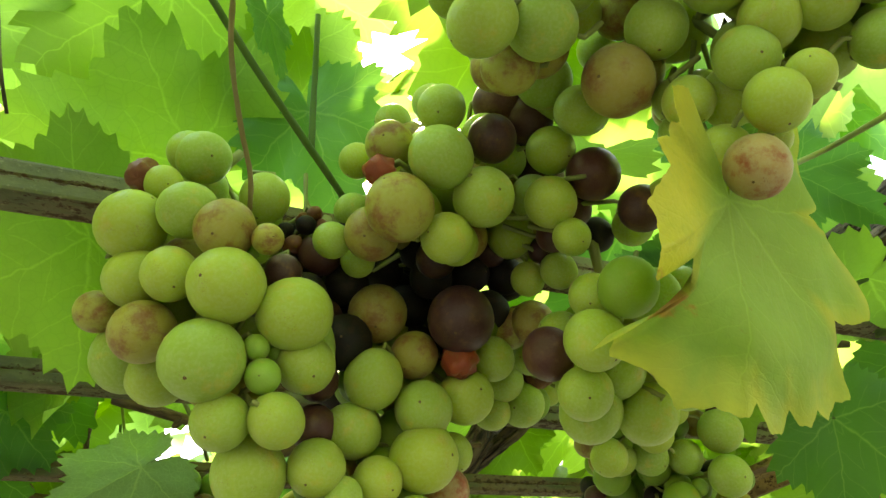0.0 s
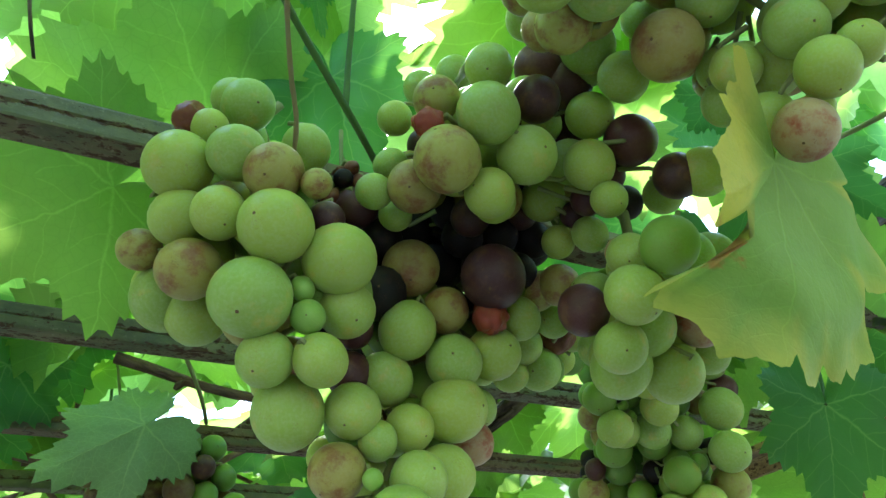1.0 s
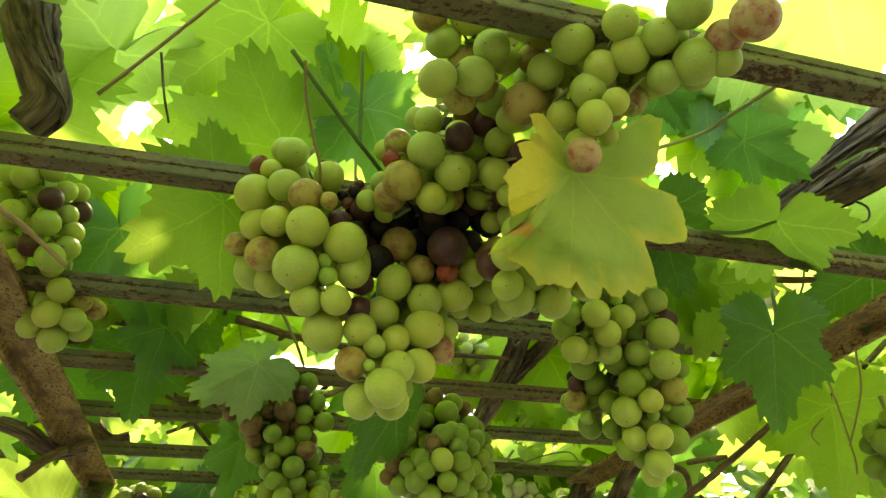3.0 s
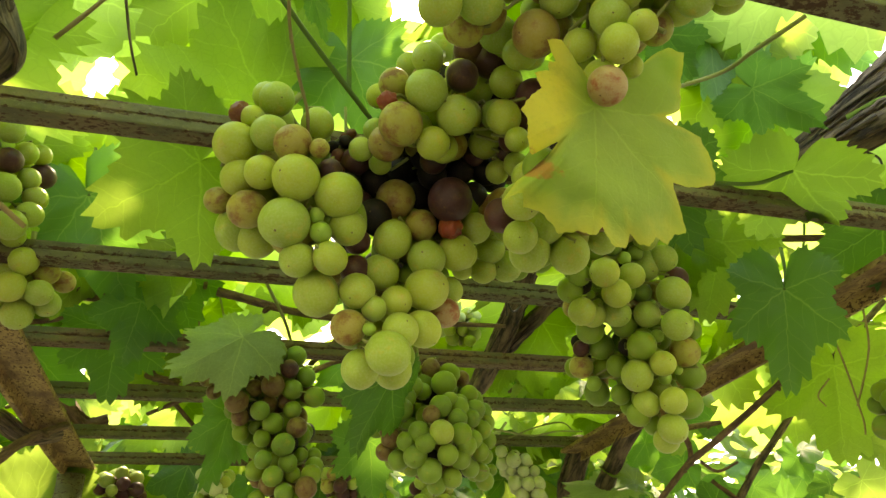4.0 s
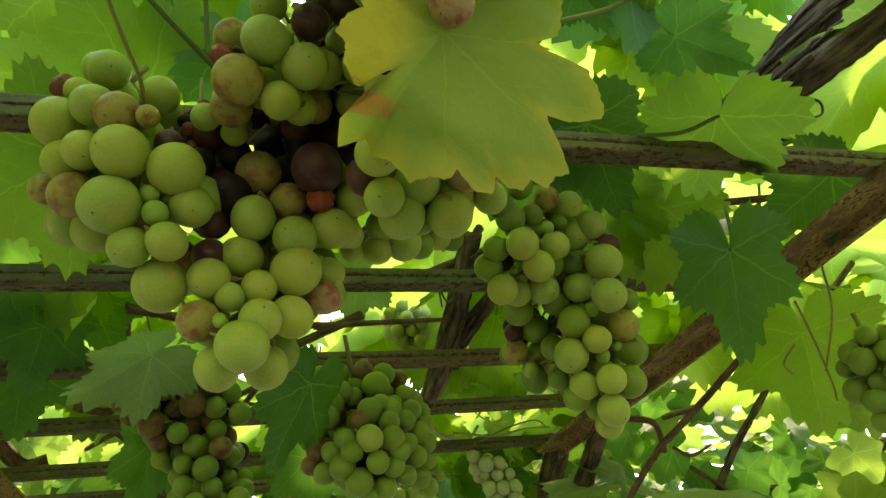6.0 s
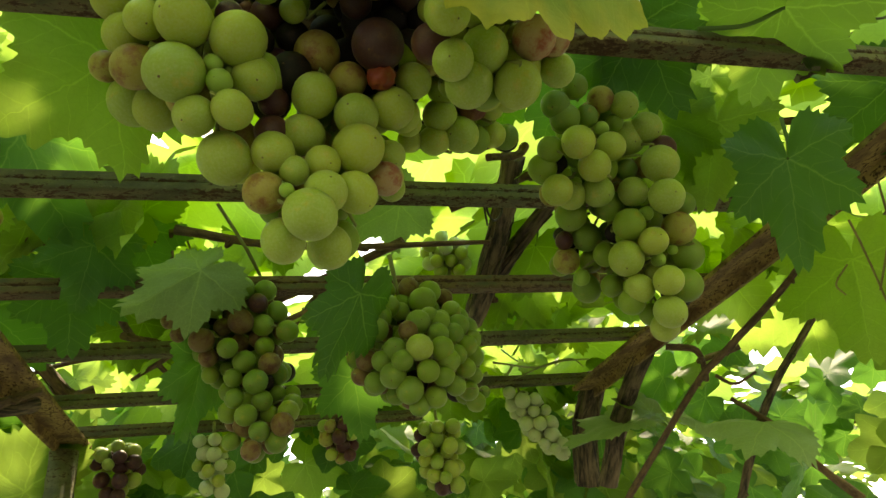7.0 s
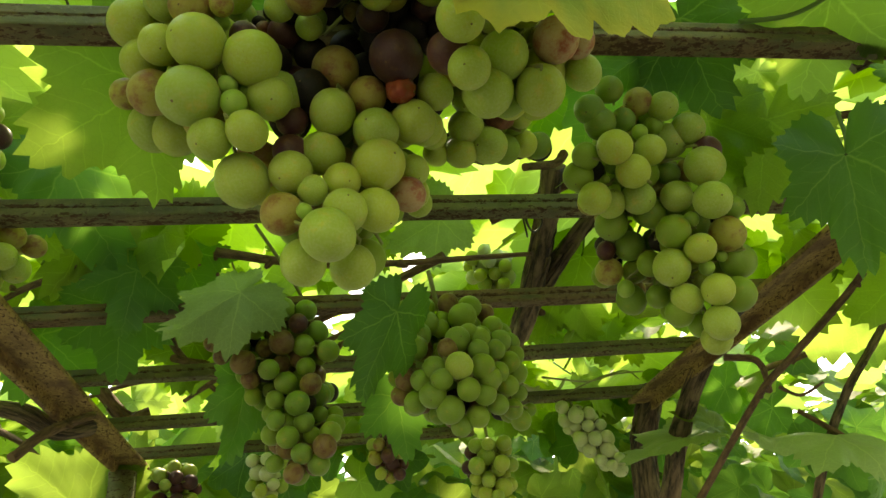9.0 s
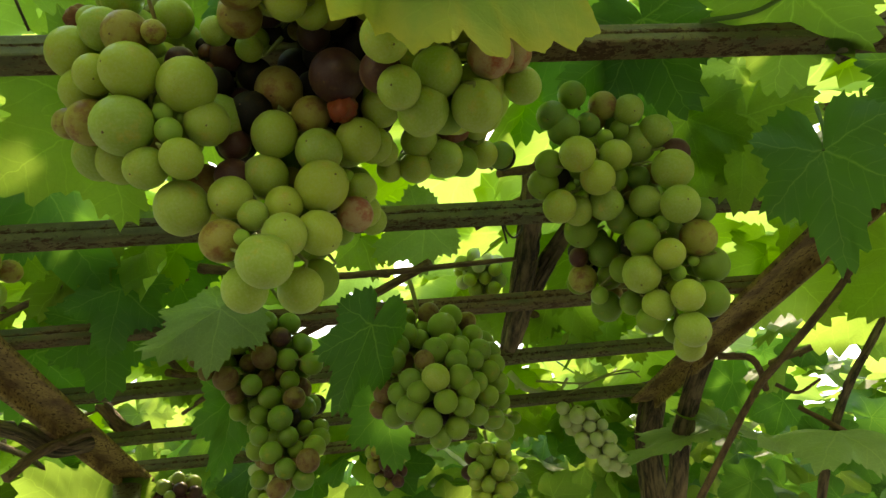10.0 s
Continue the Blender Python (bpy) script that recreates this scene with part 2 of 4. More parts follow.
GRAPE = {
    "g": grape_material("green grape skin", (0.36, 0.425, 0.065), (0.265, 0.375, 0.070), (0.42, 0.39, 0.07), 0.07, 0.36, (0.48, 0.56, 0.36), 0.21),
    "o": grape_material("blushing grape skin", (0.33, 0.33, 0.065), (0.31, 0.24, 0.062), (0.22, 0.10, 0.034), 0.18, 0.38, (0.44, 0.40, 0.26), 0.16),
    "p": grape_material("purple grape skin", (0.085, 0.027, 0.022), (0.060, 0.024, 0.026), (0.13, 0.06, 0.030), 0.12, 0.36, (0.14, 0.09, 0.09), 0.16),
    # near-black skin: paints the deep shade between bunches, and serves dried berries
    "q": grape_material("shade-black and dried grape skin", (0.014, 0.008, 0.007), (0.010, 0.007, 0.006), (0.03, 0.016, 0.010), 0.08, 0.6, (0.04, 0.03, 0.03), 0.1),
    "r": grape_material("red-mottled grape skin", (0.40, 0.25, 0.13), (0.40, 0.29, 0.14), (0.30, 0.075, 0.035), 0.20, 0.36),
    "s": grape_material("small unripe grape skin", (0.27, 0.42, 0.07), (0.22, 0.36, 0.07), (0.32, 0.40, 0.08), 0.05, 0.40, (0.42, 0.50, 0.20), 0.10),
    "d": grape_material("dried grape skin", (0.33, 0.055, 0.028), (0.17, 0.040, 0.022), (0.26, 0.09, 0.035), 0.12, 0.3, (0.2, 0.1, 0.06), 0.1),
    "e": grape_material("brown withered grape skin", (0.17, 0.050, 0.024), (0.11, 0.038, 0.020), (0.22, 0.09, 0.03), 0.12, 0.4, (0.14, 0.08, 0.05), 0.1),
    # a darker copy of the green skin: deep shade put into the colour
    "v": grape_material("shade-darkened green grape skin", (0.185, 0.285, 0.036), (0.125, 0.225, 0.036), (0.26, 0.27, 0.04), 0.06, 0.40, (0.30, 0.42, 0.16), 0.10),
    "b": grape_material("browned grape skin", (0.21, 0.155, 0.045), (0.17, 0.105, 0.038), (0.12, 0.050, 0.022), 0.20, 0.38, (0.30, 0.26, 0.16), 0.14),
    # paler copy of the green skin: sunlight put into the colour
    "w": grape_material("light-paled grape skin", (0.52, 0.57, 0.30), (0.47, 0.54, 0.27), (0.55, 0.56, 0.32), 0.05),
}
SCAR = plain("brown grape scar", (0.07, 0.035, 0.012), (0.16, 0.09, 0.03), 60, 0.7)
STEM = plain("green grape stem", (0.14, 0.19, 0.05), (0.24, 0.22, 0.07), 90, 0.6)
BROWN_STEM = plain("brown dried stem", (0.14, 0.095, 0.038), (0.36, 0.27, 0.12), 140, 0.8)
PALE = plain("pale torn shoot", (0.42, 0.46, 0.24), (0.62, 0.62, 0.42), 60, 0.6)
SHOOT = plain("dark green shoot", (0.045, 0.115, 0.020), (0.10, 0.16, 0.03), 80, 0.75)
LEAF = {
    "h": leaf_material("pale underside of a vine leaf", (0.27, 0.42, 0.16), (0.26, 0.42, 0.10), (0.25, 0.16, 0.05), 0.0, 0.35, 0.7),
    "g": leaf_material("vine leaf", (0.090, 0.19, 0.030), (0.36, 0.55, 0.095), (0.25, 0.16, 0.05), 0.0, 0.70),
    # shaded copy of the vine leaf: shade and bluish sky sheen in its colour
    "k": leaf_material("shade-coloured vine leaf", (0.055, 0.175, 0.048), (0.15, 0.38, 0.050), (0.25, 0.16, 0.05), 0.0, 0.52, 0.85),
    "y": leaf_material("yellowing vine leaf", (0.335, 0.485, 0.135), (0.44, 0.62, 0.11), (0.60, 0.31, 0.09), 0.165, 0.56),
}
BARK = bark_material("vine bark", (0.020, 0.013, 0.008), (0.22, 0.15, 0.09), (1.0, 0.16, 1.0))
CANE = bark_material("brown cane bark", (0.07, 0.035, 0.018), (0.19, 0.11, 0.055), (1.0, 0.3, 1.0))
STEEL, RUSTY = painted_steel("weathered painted steel", 0.0), painted_steel("rusty steel", 0.11)
WIRE = plain("black wire", (0.015, 0.014, 0.012), (0.05, 0.035, 0.025), 90, 0.5)
SOIL = plain("dry soil", (0.048, 0.050, 0.028), (0.085, 0.075, 0.048), 6, 0.95)


# ---- building helpers ----
def part(name, data, material, parent, label=""):
    """Links a bmesh or mesh as one object under a thing or part."""
    if isinstance(data, bmesh.types.BMesh):
        me = bpy.data.meshes.new(name)
        data.to_mesh(me)
        data.free()
    else:
        me = data
    if not me.materials:
        me.materials.append(material)
    ob = new(name, me)
    ob.parent = parent
    return tagged(ob, label)


def thing(name, place, label, category, group="", kind=""):
    ob = new(name)
    ob.location = place
    ob.empty_display_size = 0.02
    return tagged(ob, label, category, group, kind)


def smooth(points, n):
    """Catmull-Rom points through the given ones."""
    p = [Vector(q) for q in points]
    p = [p[0] * 2 - p[1]] + p + [p[-1] * 2 - p[-2]]
    out = []
    for i in range(1, len(p) - 2):
        for k in range(n):
            u = k / n
            a, b, c, d = p[i - 1:i + 3]
            out.append(0.5 * (2 * b + (c - a) * u + (2 * a - 5 * b + 4 * c - d) * u * u + (3 * b - a - 3 * c + d) * u ** 3))
    return out + [p[-2]]


def tube(bm, points, r0, r1, sides=8, lumps=0.0, seed=0, caps=True):
    """A tapering, slightly lumpy tube along points, with a lengthwise texture map."""
    uv = bm.loops.layers.uv.get("leaf") or bm.loops.layers.uv.new("leaf")
    rings, up, run = [], Vector((0.31, 0.17, 0.93)), 0.0
    for i, q in enumerate(points):
        ahead = points[min(i + 1, len(points) - 1)] - points[max(i - 1, 0)]
        if ahead.length < 1e-9:
            ahead = Vector((0, 0, 1))
        ahead.normalize()
        side = ahead.cross(up)
        if side.length < 0.2:
            side = ahead.cross(Vector((1, 0, 0)))
        side.normalize()
        up = side.cross(ahead)
        u = i / max(1, len(points) - 1)
        if i:
            run += (points[i] - points[i - 1]).length
        ring = []
        for k in range(sides):
            a = math.tau * k / sides
            r = r0 + (r1 - r0) * u
            if lumps:
                r *= 1 + lumps * noise.noise(Vector((math.cos(a) * 1.6 + seed, math.sin(a) * 1.6, run / (r0 * 5)))) + lumps * 0.6 * noise.noise(Vector((math.cos(a) * 5, math.sin(a) * 5 + seed, run / (r0 * 9))))
            ring.append(bm.verts.new(q + (side * math.cos(a) + up * math.sin(a)) * r))
        rings.append((ring, run))
    for (a, ra), (b, rb) in zip(rings, rings[1:]):
        for k in range(sides):
            f = bm.faces.new((a[k], a[(k + 1) % sides], b[(k + 1) % sides], b[k]))
            f.smooth = True
            for l, (u, v) in zip(f.loops, ((k, ra), (k + 1, ra), (k + 1, rb), (k, rb))):
                l[uv].uv = (u / sides * math.tau * r0 * 40, v * 40)
    if caps:
        bm.faces.new(rings[0][0][::-1])
        bm.faces.new(rings[-1][0])
    return bm


def mm(x, y, z):
    return Vector((x, y, z)) / 1000


# ---- grapes ----
def grape_mesh(name, kind, seed, segments=28, rings=16):
    """A unit berry: slightly lemon-shaped, with a small dark scar at its lower pole."""
    rnd = random.Random(seed)
    bm = bmesh.new()
    angles = [0, radians(2.6), radians(9)] + [radians(9) + (math.pi - radians(9)) * k / (rings - 2) for k in range(1, rings - 1)]
    off = rnd.uniform(0, 50)
    shrivel = 0.22 if kind in "de" else 0.014
    freq = 1.9 if kind in "de" else 0.9
    rows = []
    for a in angles[:-1] if angles[-1] > math.pi - 1e-3 else angles:
        ring = []
        for k in range(segments):
            b = math.tau * k / segments
            d = Vector((math.sin(a) * math.cos(b), math.sin(a) * math.sin(b), -math.cos(a)))
            r = 1 + shrivel * noise.noise(d * freq + Vector((off, 0, 0)))
            if kind in "de":
                r -= 0.28 * abs(noise.noise(d * 3.1 + Vector((0, off, 0))))
            if a < radians(8):
                r += 0.012
            q = d * r
            q.z *= 1.03
            ring.append(q)
            if a == 0:
                break
        rows.append([bm.verts.new(q) for q in ring])
    top = bm.verts.new((0, 0, 1.03 if kind not in "de" else 0.85))
    for a, b in zip(rows, rows[1:]):
        for k in range(segments):
            j = (k + 1) % segments
            f = bm.faces.new((a[0], b[j], b[k])) if len(a) == 1 else bm.faces.new((a[k], a[j], b[j], b[k]))
            f.smooth = True
            f.material_index = 1 if a is rows[0] and kind not in "de" else 0
    for k in range(segments):
        bm.faces.new((rows[-1][k], rows[-1][(k + 1) % segments], top)).smooth = True
    bmesh.ops.recalc_face_normals(bm, faces=bm.faces)
    me = bpy.data.meshes.new(name)
    bm.to_mesh(me)
    bm.free()
    me.materials.append(GRAPE[kind])
    me.materials.append(SCAR)
    return me


BERRY = {k: [grape_mesh("grape", k, 10 * i + j) for j in range(3)] for i, k in enumerate("gopsdwrqevb")}
SMALL_BERRY = {k: [grape_mesh("grape", k, 90 + 10 * i + j, 16, 10) for j in range(2)] for i, k in enumerate("gopsdwrqevb")}
AWAY = Vector((0.25, 0.82, 0.42)).normalized()


def bunch(rows, hang, label, group="grape bunches under the pergola", fill=1, seed=1, small=False, tints="ggggggo", extra=()):
    """A bunch of grapes: rows of x, y, z and radius in millimetres with the kind of berry, a hidden inner layer behind them,
    and a branched stalk that hangs from the point hang."""
    rnd = random.Random(seed)
    berries = [(mm(x, y, z), r / 1000, k) for x, y, z, r, k in rows]
    mid = sum((b[0] for b in berries), Vector()) / len(berries) + AWAY * 0.007
    low, high = min(b[0].z for b in berries), max(b[0].z for b in berries)
    for x, y, z, q, k in extra:
        p = mm(x, y, z)
        if all((p - d).length > 0.80 * (q / 1000 + e) for d, e, _ in berries):
            berries.append((p, q / 1000, k))
    big = [b for b in berries if b[1] > 0.0045]
    # black q berries among the tints put shade inside the bunch
    for layer in range(fill):
        source = list(big) if layer == 0 else list(new_ones)
        new_ones = []
        for c, r, k in source:
            for _ in range(8):
                q = c + AWAY * r * rnd.uniform(1.3, 2.0) + (mid - c) * rnd.uniform(0.05, 0.35) + Vector([rnd.uniform(-1, 1) for _ in range(3)]) * r * 0.7
                s = r * rnd.uniform(0.8, 1.05)
                if all((q - d).length > 0.82 * (s + e) for d, e, _ in berries + new_ones):
                    new_ones.append((q, s, rnd.choice(tints)))
                    break
        berries += new_ones
    b = thing("grape_bunch", hang, label, "grape bunch", group)
    meshes = SMALL_BERRY if small else BERRY
    stalk, twigs = bmesh.new(), bmesh.new()
    # the stalk's axis runs down the middle of the bunch
    def axis(z):
        near = [p for p, _, _ in berries if abs(p.z - z) < 0.014] or [mid]
        q = sum(near, Vector()) / len(near)
        return Vector((q.x, q.y, z))
    spine = smooth([hang] + [axis(high + (low - high) * u) for u in (0.05, 0.3, 0.6, 0.85)], 4)
    thick = 0.0017 if sum(e[1] for e in berries) / len(berries) > 0.005 else 0.0007
    tube(stalk, spine, thick, thick * 0.55, 6, 0.2, seed)
    for p, r, k in berries:
        out = p - axis(min(max(p.z + 0.008, low), high))
        d = (out.normalized() + Vector((0, 0, -0.4)) + Vector([rnd.uniform(-1, 1) for _ in range(3)]) * 1.3).normalized()
        g = new("grape", rnd.choice(meshes[k]))
        g.parent = b
        m = Matrix.Translation(p - b.location) @ d.to_track_quat("-Z", "Y").to_matrix().to_4x4() @ Matrix.Rotation(rnd.uniform(0, 6.28), 4, "Z")
        g.matrix_local = m @ Matrix.Diagonal((r * rnd.uniform(0.97, 1.03), r, r * rnd.uniform(0.97, 1.05), 1))
        q = min(spine, key=lambda s: (s - p - Vector((0, 0, 0.006))).length)
        foot = p - d * r * 1.25
        q = foot + (q - foot) * min(1.0, 0.009 / max(1e-6, (q - foot).length))
        tube(twigs, [p - d * r * 0.9, foot, (foot * 1.1 + q * 0.9) / 2, q], 0.0006, 0.0008, 5, caps=False)
    bmesh.ops.translate(stalk, verts=stalk.verts, vec=-b.location)
    part("stalk", stalk, STEM, b, "thin green stalk")
    bmesh.ops.translate(twigs, verts=twigs.verts, vec=-b.location)
    tagged(part("pedicel", twigs, STEM, b), kind="stuff")
    return b


def made_up(top, length, width, n, radius, seed, kinds="g", droop=(0, 0)):
    """Rows for a conical bunch of n berries that hangs from top (millimetres)."""
    rnd = random.Random(seed)
    rows, tries = [], 0
    while len(rows) < n and tries < 4000:
        tries += 1
        u = rnd.random()
        w = width * (0.55 + 0.45 * math.sin(min(1, u * 1.6 + 0.25) * math.pi * 0.62)) * (1 - 0.55 * u * u)
        a, s = rnd.uniform(0, 6.28), math.sqrt(rnd.random())
        p = Vector((top[0] + droop[0] * u + w * s * math.cos(a), top[1] + droop[1] * u + w * s * math.sin(a), top[2] - length * u))
        r = radius * rnd.uniform(0.8, 1.15)
        if all((p - Vector(q[:3])).length > 0.86 * (r + q[3]) for q in rows):
            rows.append((*p, r, rnd.choice(kinds)))
    return rows


# ---- leaves ----
LOBES = [(0, 1.0), (11, 0.90), (25, 0.66), (32, 0.65), (44, 0.76), (53, 0.81), (64, 0.72), (78, 0.54), (86, 0.55), (99, 0.64), (108, 0.67), (124, 0.60), (146, 0.50), (163, 0.40), (174, 0.16), (180, 0.06)]


# the yellowing leaf is lopsided: the lobes and teeth of its two sides differ
LEFT_LOBES = [(0, 1.0), (6, 1.04), (12, 1.17), (14, 1.14), (21, 1.10), (25, 1.21), (29, 1.08), (33, 1.22), (37, 0.98), (38.5, 0.48), (40.5, 0.48), (42, 0.73), (56, 0.64), (64, 0.59), (69, 0.62), (90, 0.44), (101, 0.50), (112, 0.42), (121, 0.45), (127, 0.42), (134, 0.57), (146, 0.54), (152, 0.36), (180, 0.06)]
RIGHT_LOBES = [(0, 1.0), (4, 0.92), (8, 1.05), (14, 1.09), (18, 0.97), (21, 1.04), (26, 1.09), (31, 1.03), (35, 1.14), (39, 1.09), (46, 1.12), (51, 1.0), (58, 0.80), (61, 0.76), (66, 0.93), (78, 1.15), (88, 1.12), (96, 1.06), (101, 0.74), (106, 0.65), (111, 0.87), (120, 1.01), (130, 1.18), (134, 1.29), (139, 1.14), (144, 0.5), (160, 0.15), (180, 0.06)]


def outline(a, rnd_off, teeth=0.15, lopsided=False):
    """The leaf's radius at the angle a (degrees from its tip), with five lobes and pointed teeth."""
    b = abs((a + 180) % 360 - 180)
    lobes = LOBES if not lopsided else LEFT_LOBES if a % 360 < 180 else RIGHT_LOBES
    for (p, r), (q, s) in zip(lobes, lobes[1:]):
        if p <= b <= q:
            u = (b - p) / (q - p)
            u = u if lopsided else u * u * (3 - 2 * u)
            r = r + (s - r) * u
            break
    if lopsided:
        return r * (1 + 0.03 * noise.noise(Vector((a * 0.35, rnd_off, 2))))
    r *= 1 + 0.09 * noise.noise(Vector((math.sin(radians(a)) * 1.3 + rnd_off, math.cos(radians(a)) * 1.3, rnd_off)))
    t = (a / 9.0 + 0.5 * noise.noise(Vector((a * 0.03, rnd_off, 2)))) % 1.0
    tooth = 1 - abs(t - 0.42) / (0.42 if t < 0.42 else 0.58)
    return r * (0.99 - teeth / 2 + teeth * tooth * min(1, (180 - b) / 25))


def leaf_bmesh(bm, seed, around=120, rings=6, cup=0.1, wave=0.06, droop=0.15, m=None, fold=0.0, teeth=0.15):
    """One vine leaf of length 1: petiole point at the origin, tip along +y, upper side +z."""
    rnd = random.Random(seed)
    off = rnd.uniform(0, 60)
    uv = bm.loops.layers.uv.get("leaf") or bm.loops.layers.uv.new("leaf")
    rim = bm.loops.layers.uv.get("rim") or bm.loops.layers.uv.new("rim")
    m = m or Matrix()
    fr = [0.0] + [(k / rings) ** 0.85 for k in range(1, rings + 1)]
    data = {}

    def vert(a, f):
        r = outline(a, off, teeth, fold > 0) * f
        x, y = math.sin(radians(a)) * r, math.cos(radians(a)) * r
        z = cup * abs(x) * 0.9 - droop * (x * x + max(y, 0) ** 2) + wave * (r * 1.2) * noise.noise(Vector((x * 2.6 + off, y * 2.6, off))) + 0.035 * f * f * math.sin(radians(a) * 7 + off)
        # the blade puckers a little between the veins
        z += 0.012 * math.cos(radians(min(abs(b) for b in ((a + 180) % 360 - 180 - c for c in (0, 52, -52, 104, -104))) * 3.6)) * -f
        if fold:
            # the blade falls away towards its rim, the upper lobe of one side comes forward, and the margin under it rolls over
            turn = math.degrees(math.atan2(x, y))
            lobe = min(1.0, max(0.0, (turn - 30) / 24)) * min(1.0, max(0.0, (178 - turn) / 30))
            low = min(1.0, max(0.0, turn / 26)) * (1 - lobe) if turn > 0 else 0.0
            roll = max(0.0, 1 - abs(turn - 37) / 11) * min(1.0, max(0.0, (r - 0.42) / 0.2)) if turn < 38.6 else 0.0
            z = 0.5 * z - 0.15 * r * r * (1 - lobe) - 0.20 * low * r * r + fold * lobe * r + 0.13 * roll
            v = bm.verts.new(m @ Vector((x + 0.56 * z, y + 0.99 * z, z)))
        else:
            v = bm.verts.new(m @ Vector((x, y, z)))
        data[v] = (x, y, f)
        return v
    centre = vert(0, 0)
    prev = None
    for f in fr[1:]:
        ring = [vert(360 * k / around, f) for k in range(around)]
        for k in range(around):
            j = (k + 1) % around
            fc = bm.faces.new((centre, ring[j], ring[k])) if prev is None else bm.faces.new((prev[k], prev[j], ring[j], ring[k]))
            fc.smooth = True
            for l in fc.loops:
                x, y, q = data[l.vert]
                l[uv].uv = (x, y)
                l[rim].uv = (q, 0)
        prev = ring
    return bm


def leaf_mesh(seed, kind, **shape):
    bm = leaf_bmesh(bmesh.new(), seed, **shape)
    bmesh.ops.recalc_face_normals(bm, faces=bm.faces)
    me = bpy.data.meshes.new("leaf")
    bm.to_mesh(me)
    bm.free()
    me.materials.append(LEAF[kind])
    return me


BLADES = {k: [leaf_mesh(i * 7 + 3, k, cup=c, wave=w, droop=d) for i, (c, w, d) in enumerate(((0.24, 0.18, 0.12), (-0.28, 0.22, 0.10), (0.36, 0.16, 0.22), (0.10, 0.26, 0.05)))] for k in "gkh"}
BLADES["c"] = [leaf_mesh(200 + i, "g", around=80, rings=4, cup=c, wave=0.16, droop=d) for i, (c, d) in enumerate(((0.1, 0.1), (-0.1, 0.2), (0.2, 0.05), (0.0, 0.25)))]


def leaf(parent, base, tip, face, kind="g", shape=0, wide=1.0, petiole=None, label="", me=None):
    """A leaf from its petiole point to its tip (millimetres), its upper side towards face; with its stalk up to petiole."""
    base, tip = mm(*base), mm(*tip)
    y = tip - base
    size = y.length
    y.normalize()
    z = Vector(face)
    z = (z - y * z.dot(y)).normalized()
    x = y.cross(z)
    m = Matrix.Translation(base - parent.location) @ Matrix((x, y, z)).transposed().to_4x4() @ Matrix.Diagonal((size * wide, size, size, 1))
    ob = new("leaf", me or BLADES[kind][shape % 4])
    ob.parent = parent
    ob.matrix_local = m
    tagged(ob, label)
    if petiole:
        p = mm(*petiole)
        bend = (base + p) / 2 + (p - base).length * 0.12 * Vector((0.4, 0.2, -0.6))
        bm = tube(bmesh.new(), [q - parent.location for q in smooth([base, bend, p], 6)], 0.0011, 0.0013, 6)
        part("petiole", bm, SHOOT, parent)
    return ob


def cane(parent, points, r0, r1, material, name="cane", label="", lumps=0.2, seed=0, sides=10, n=6):
    pts = [mm(*p) - parent.location for p in points]
    line = smooth(pts, n)
    bm = tube(bmesh.new(), line, r0 / 1000, r1 / 1000, sides, lumps, seed)
    stem = part(name, bm, material, parent, label)
    rnd = random.Random(seed)
    if r0 > 5:
        # strips of old bark that twist along the stem
        for _ in range(9):
            a, tw, k0 = rnd.uniform(0, 6.28), rnd.uniform(-2.5, 2.5), rnd.uniform(0, 0.5)
            strip = []
            for i in range(int(len(line) * k0), min(len(line), int(len(line) * (k0 + rnd.uniform(0.3, 0.6))) + 2)):
                ahead = (line[min(i + 1, len(line) - 1)] - line[max(i - 1, 0)]).normalized()
                u = ahead.cross(Vector((0.3, 0.2, 0.93))).normalized()
                b = a + tw * i / len(line)
                strip.append(line[i] + (u * math.cos(b) + ahead.cross(u) * math.sin(b)) * (r0 + (r1 - r0) * i / len(line)) / 1000 * rnd.uniform(0.98, 1.12))
            if len(strip) > 2:
                part("bark_strip", tube(bmesh.new(), strip, r0 / 1000 * rnd.uniform(0.12, 0.26), r0 / 1000 * 0.08, 5), material, stem)
    elif r0 > 1.9:
        # buds where leaves have been
        for i in range(3, len(line) - 2, 5):
            d = Vector([rnd.uniform(-1, 1) for _ in range(3)]).normalized()
            part("bud", tube(bmesh.new(), [line[i], line[i] + d * r0 / 1000 * 1.5, line[i] + d * r0 / 1000 * 2.0], r0 / 1000 * 0.9, r0 / 1000 * 0.3, 6), material, stem)
    return stem


# ---- ground ----
bm = bmesh.new()
bmesh.ops.create_grid(bm, x_segments=60, y_segments=60, size=400)
for v in bm.verts:
    v.co.x, v.co.y = (math.copysign(abs(c) ** 2.2 / 400 ** 1.2, c) for c in (v.co.x, v.co.y))
    v.co.z = 0.02 * noise.noise(v.co * 0.8)
me = bpy.data.meshes.new("ground")
bm.to_mesh(me)
bm.free()
me.materials.append(SOIL)
tagged(new("ground", me), "dry bare soil under the vine pergola", "ground", kind="structure")

# ---- pergola of rusty steel bars ----
BAR_Z = 1.890
# where each bar crosses x = 0, and how far it is turned (degrees)
BARS = ((-0.075, 0.0), (0.058, 0.0), (0.188, 0.0), (0.3155, 1.3), (0.4375, 1.5), (0.5515, 2.0), (0.677, 3.4), (0.785, 3.0))
BEAMS = (-0.165, 0.402)
pergola = thing("pergola", (0.1, 0.4, 0), "pergola of rusty green-painted steel bars", "pergola")


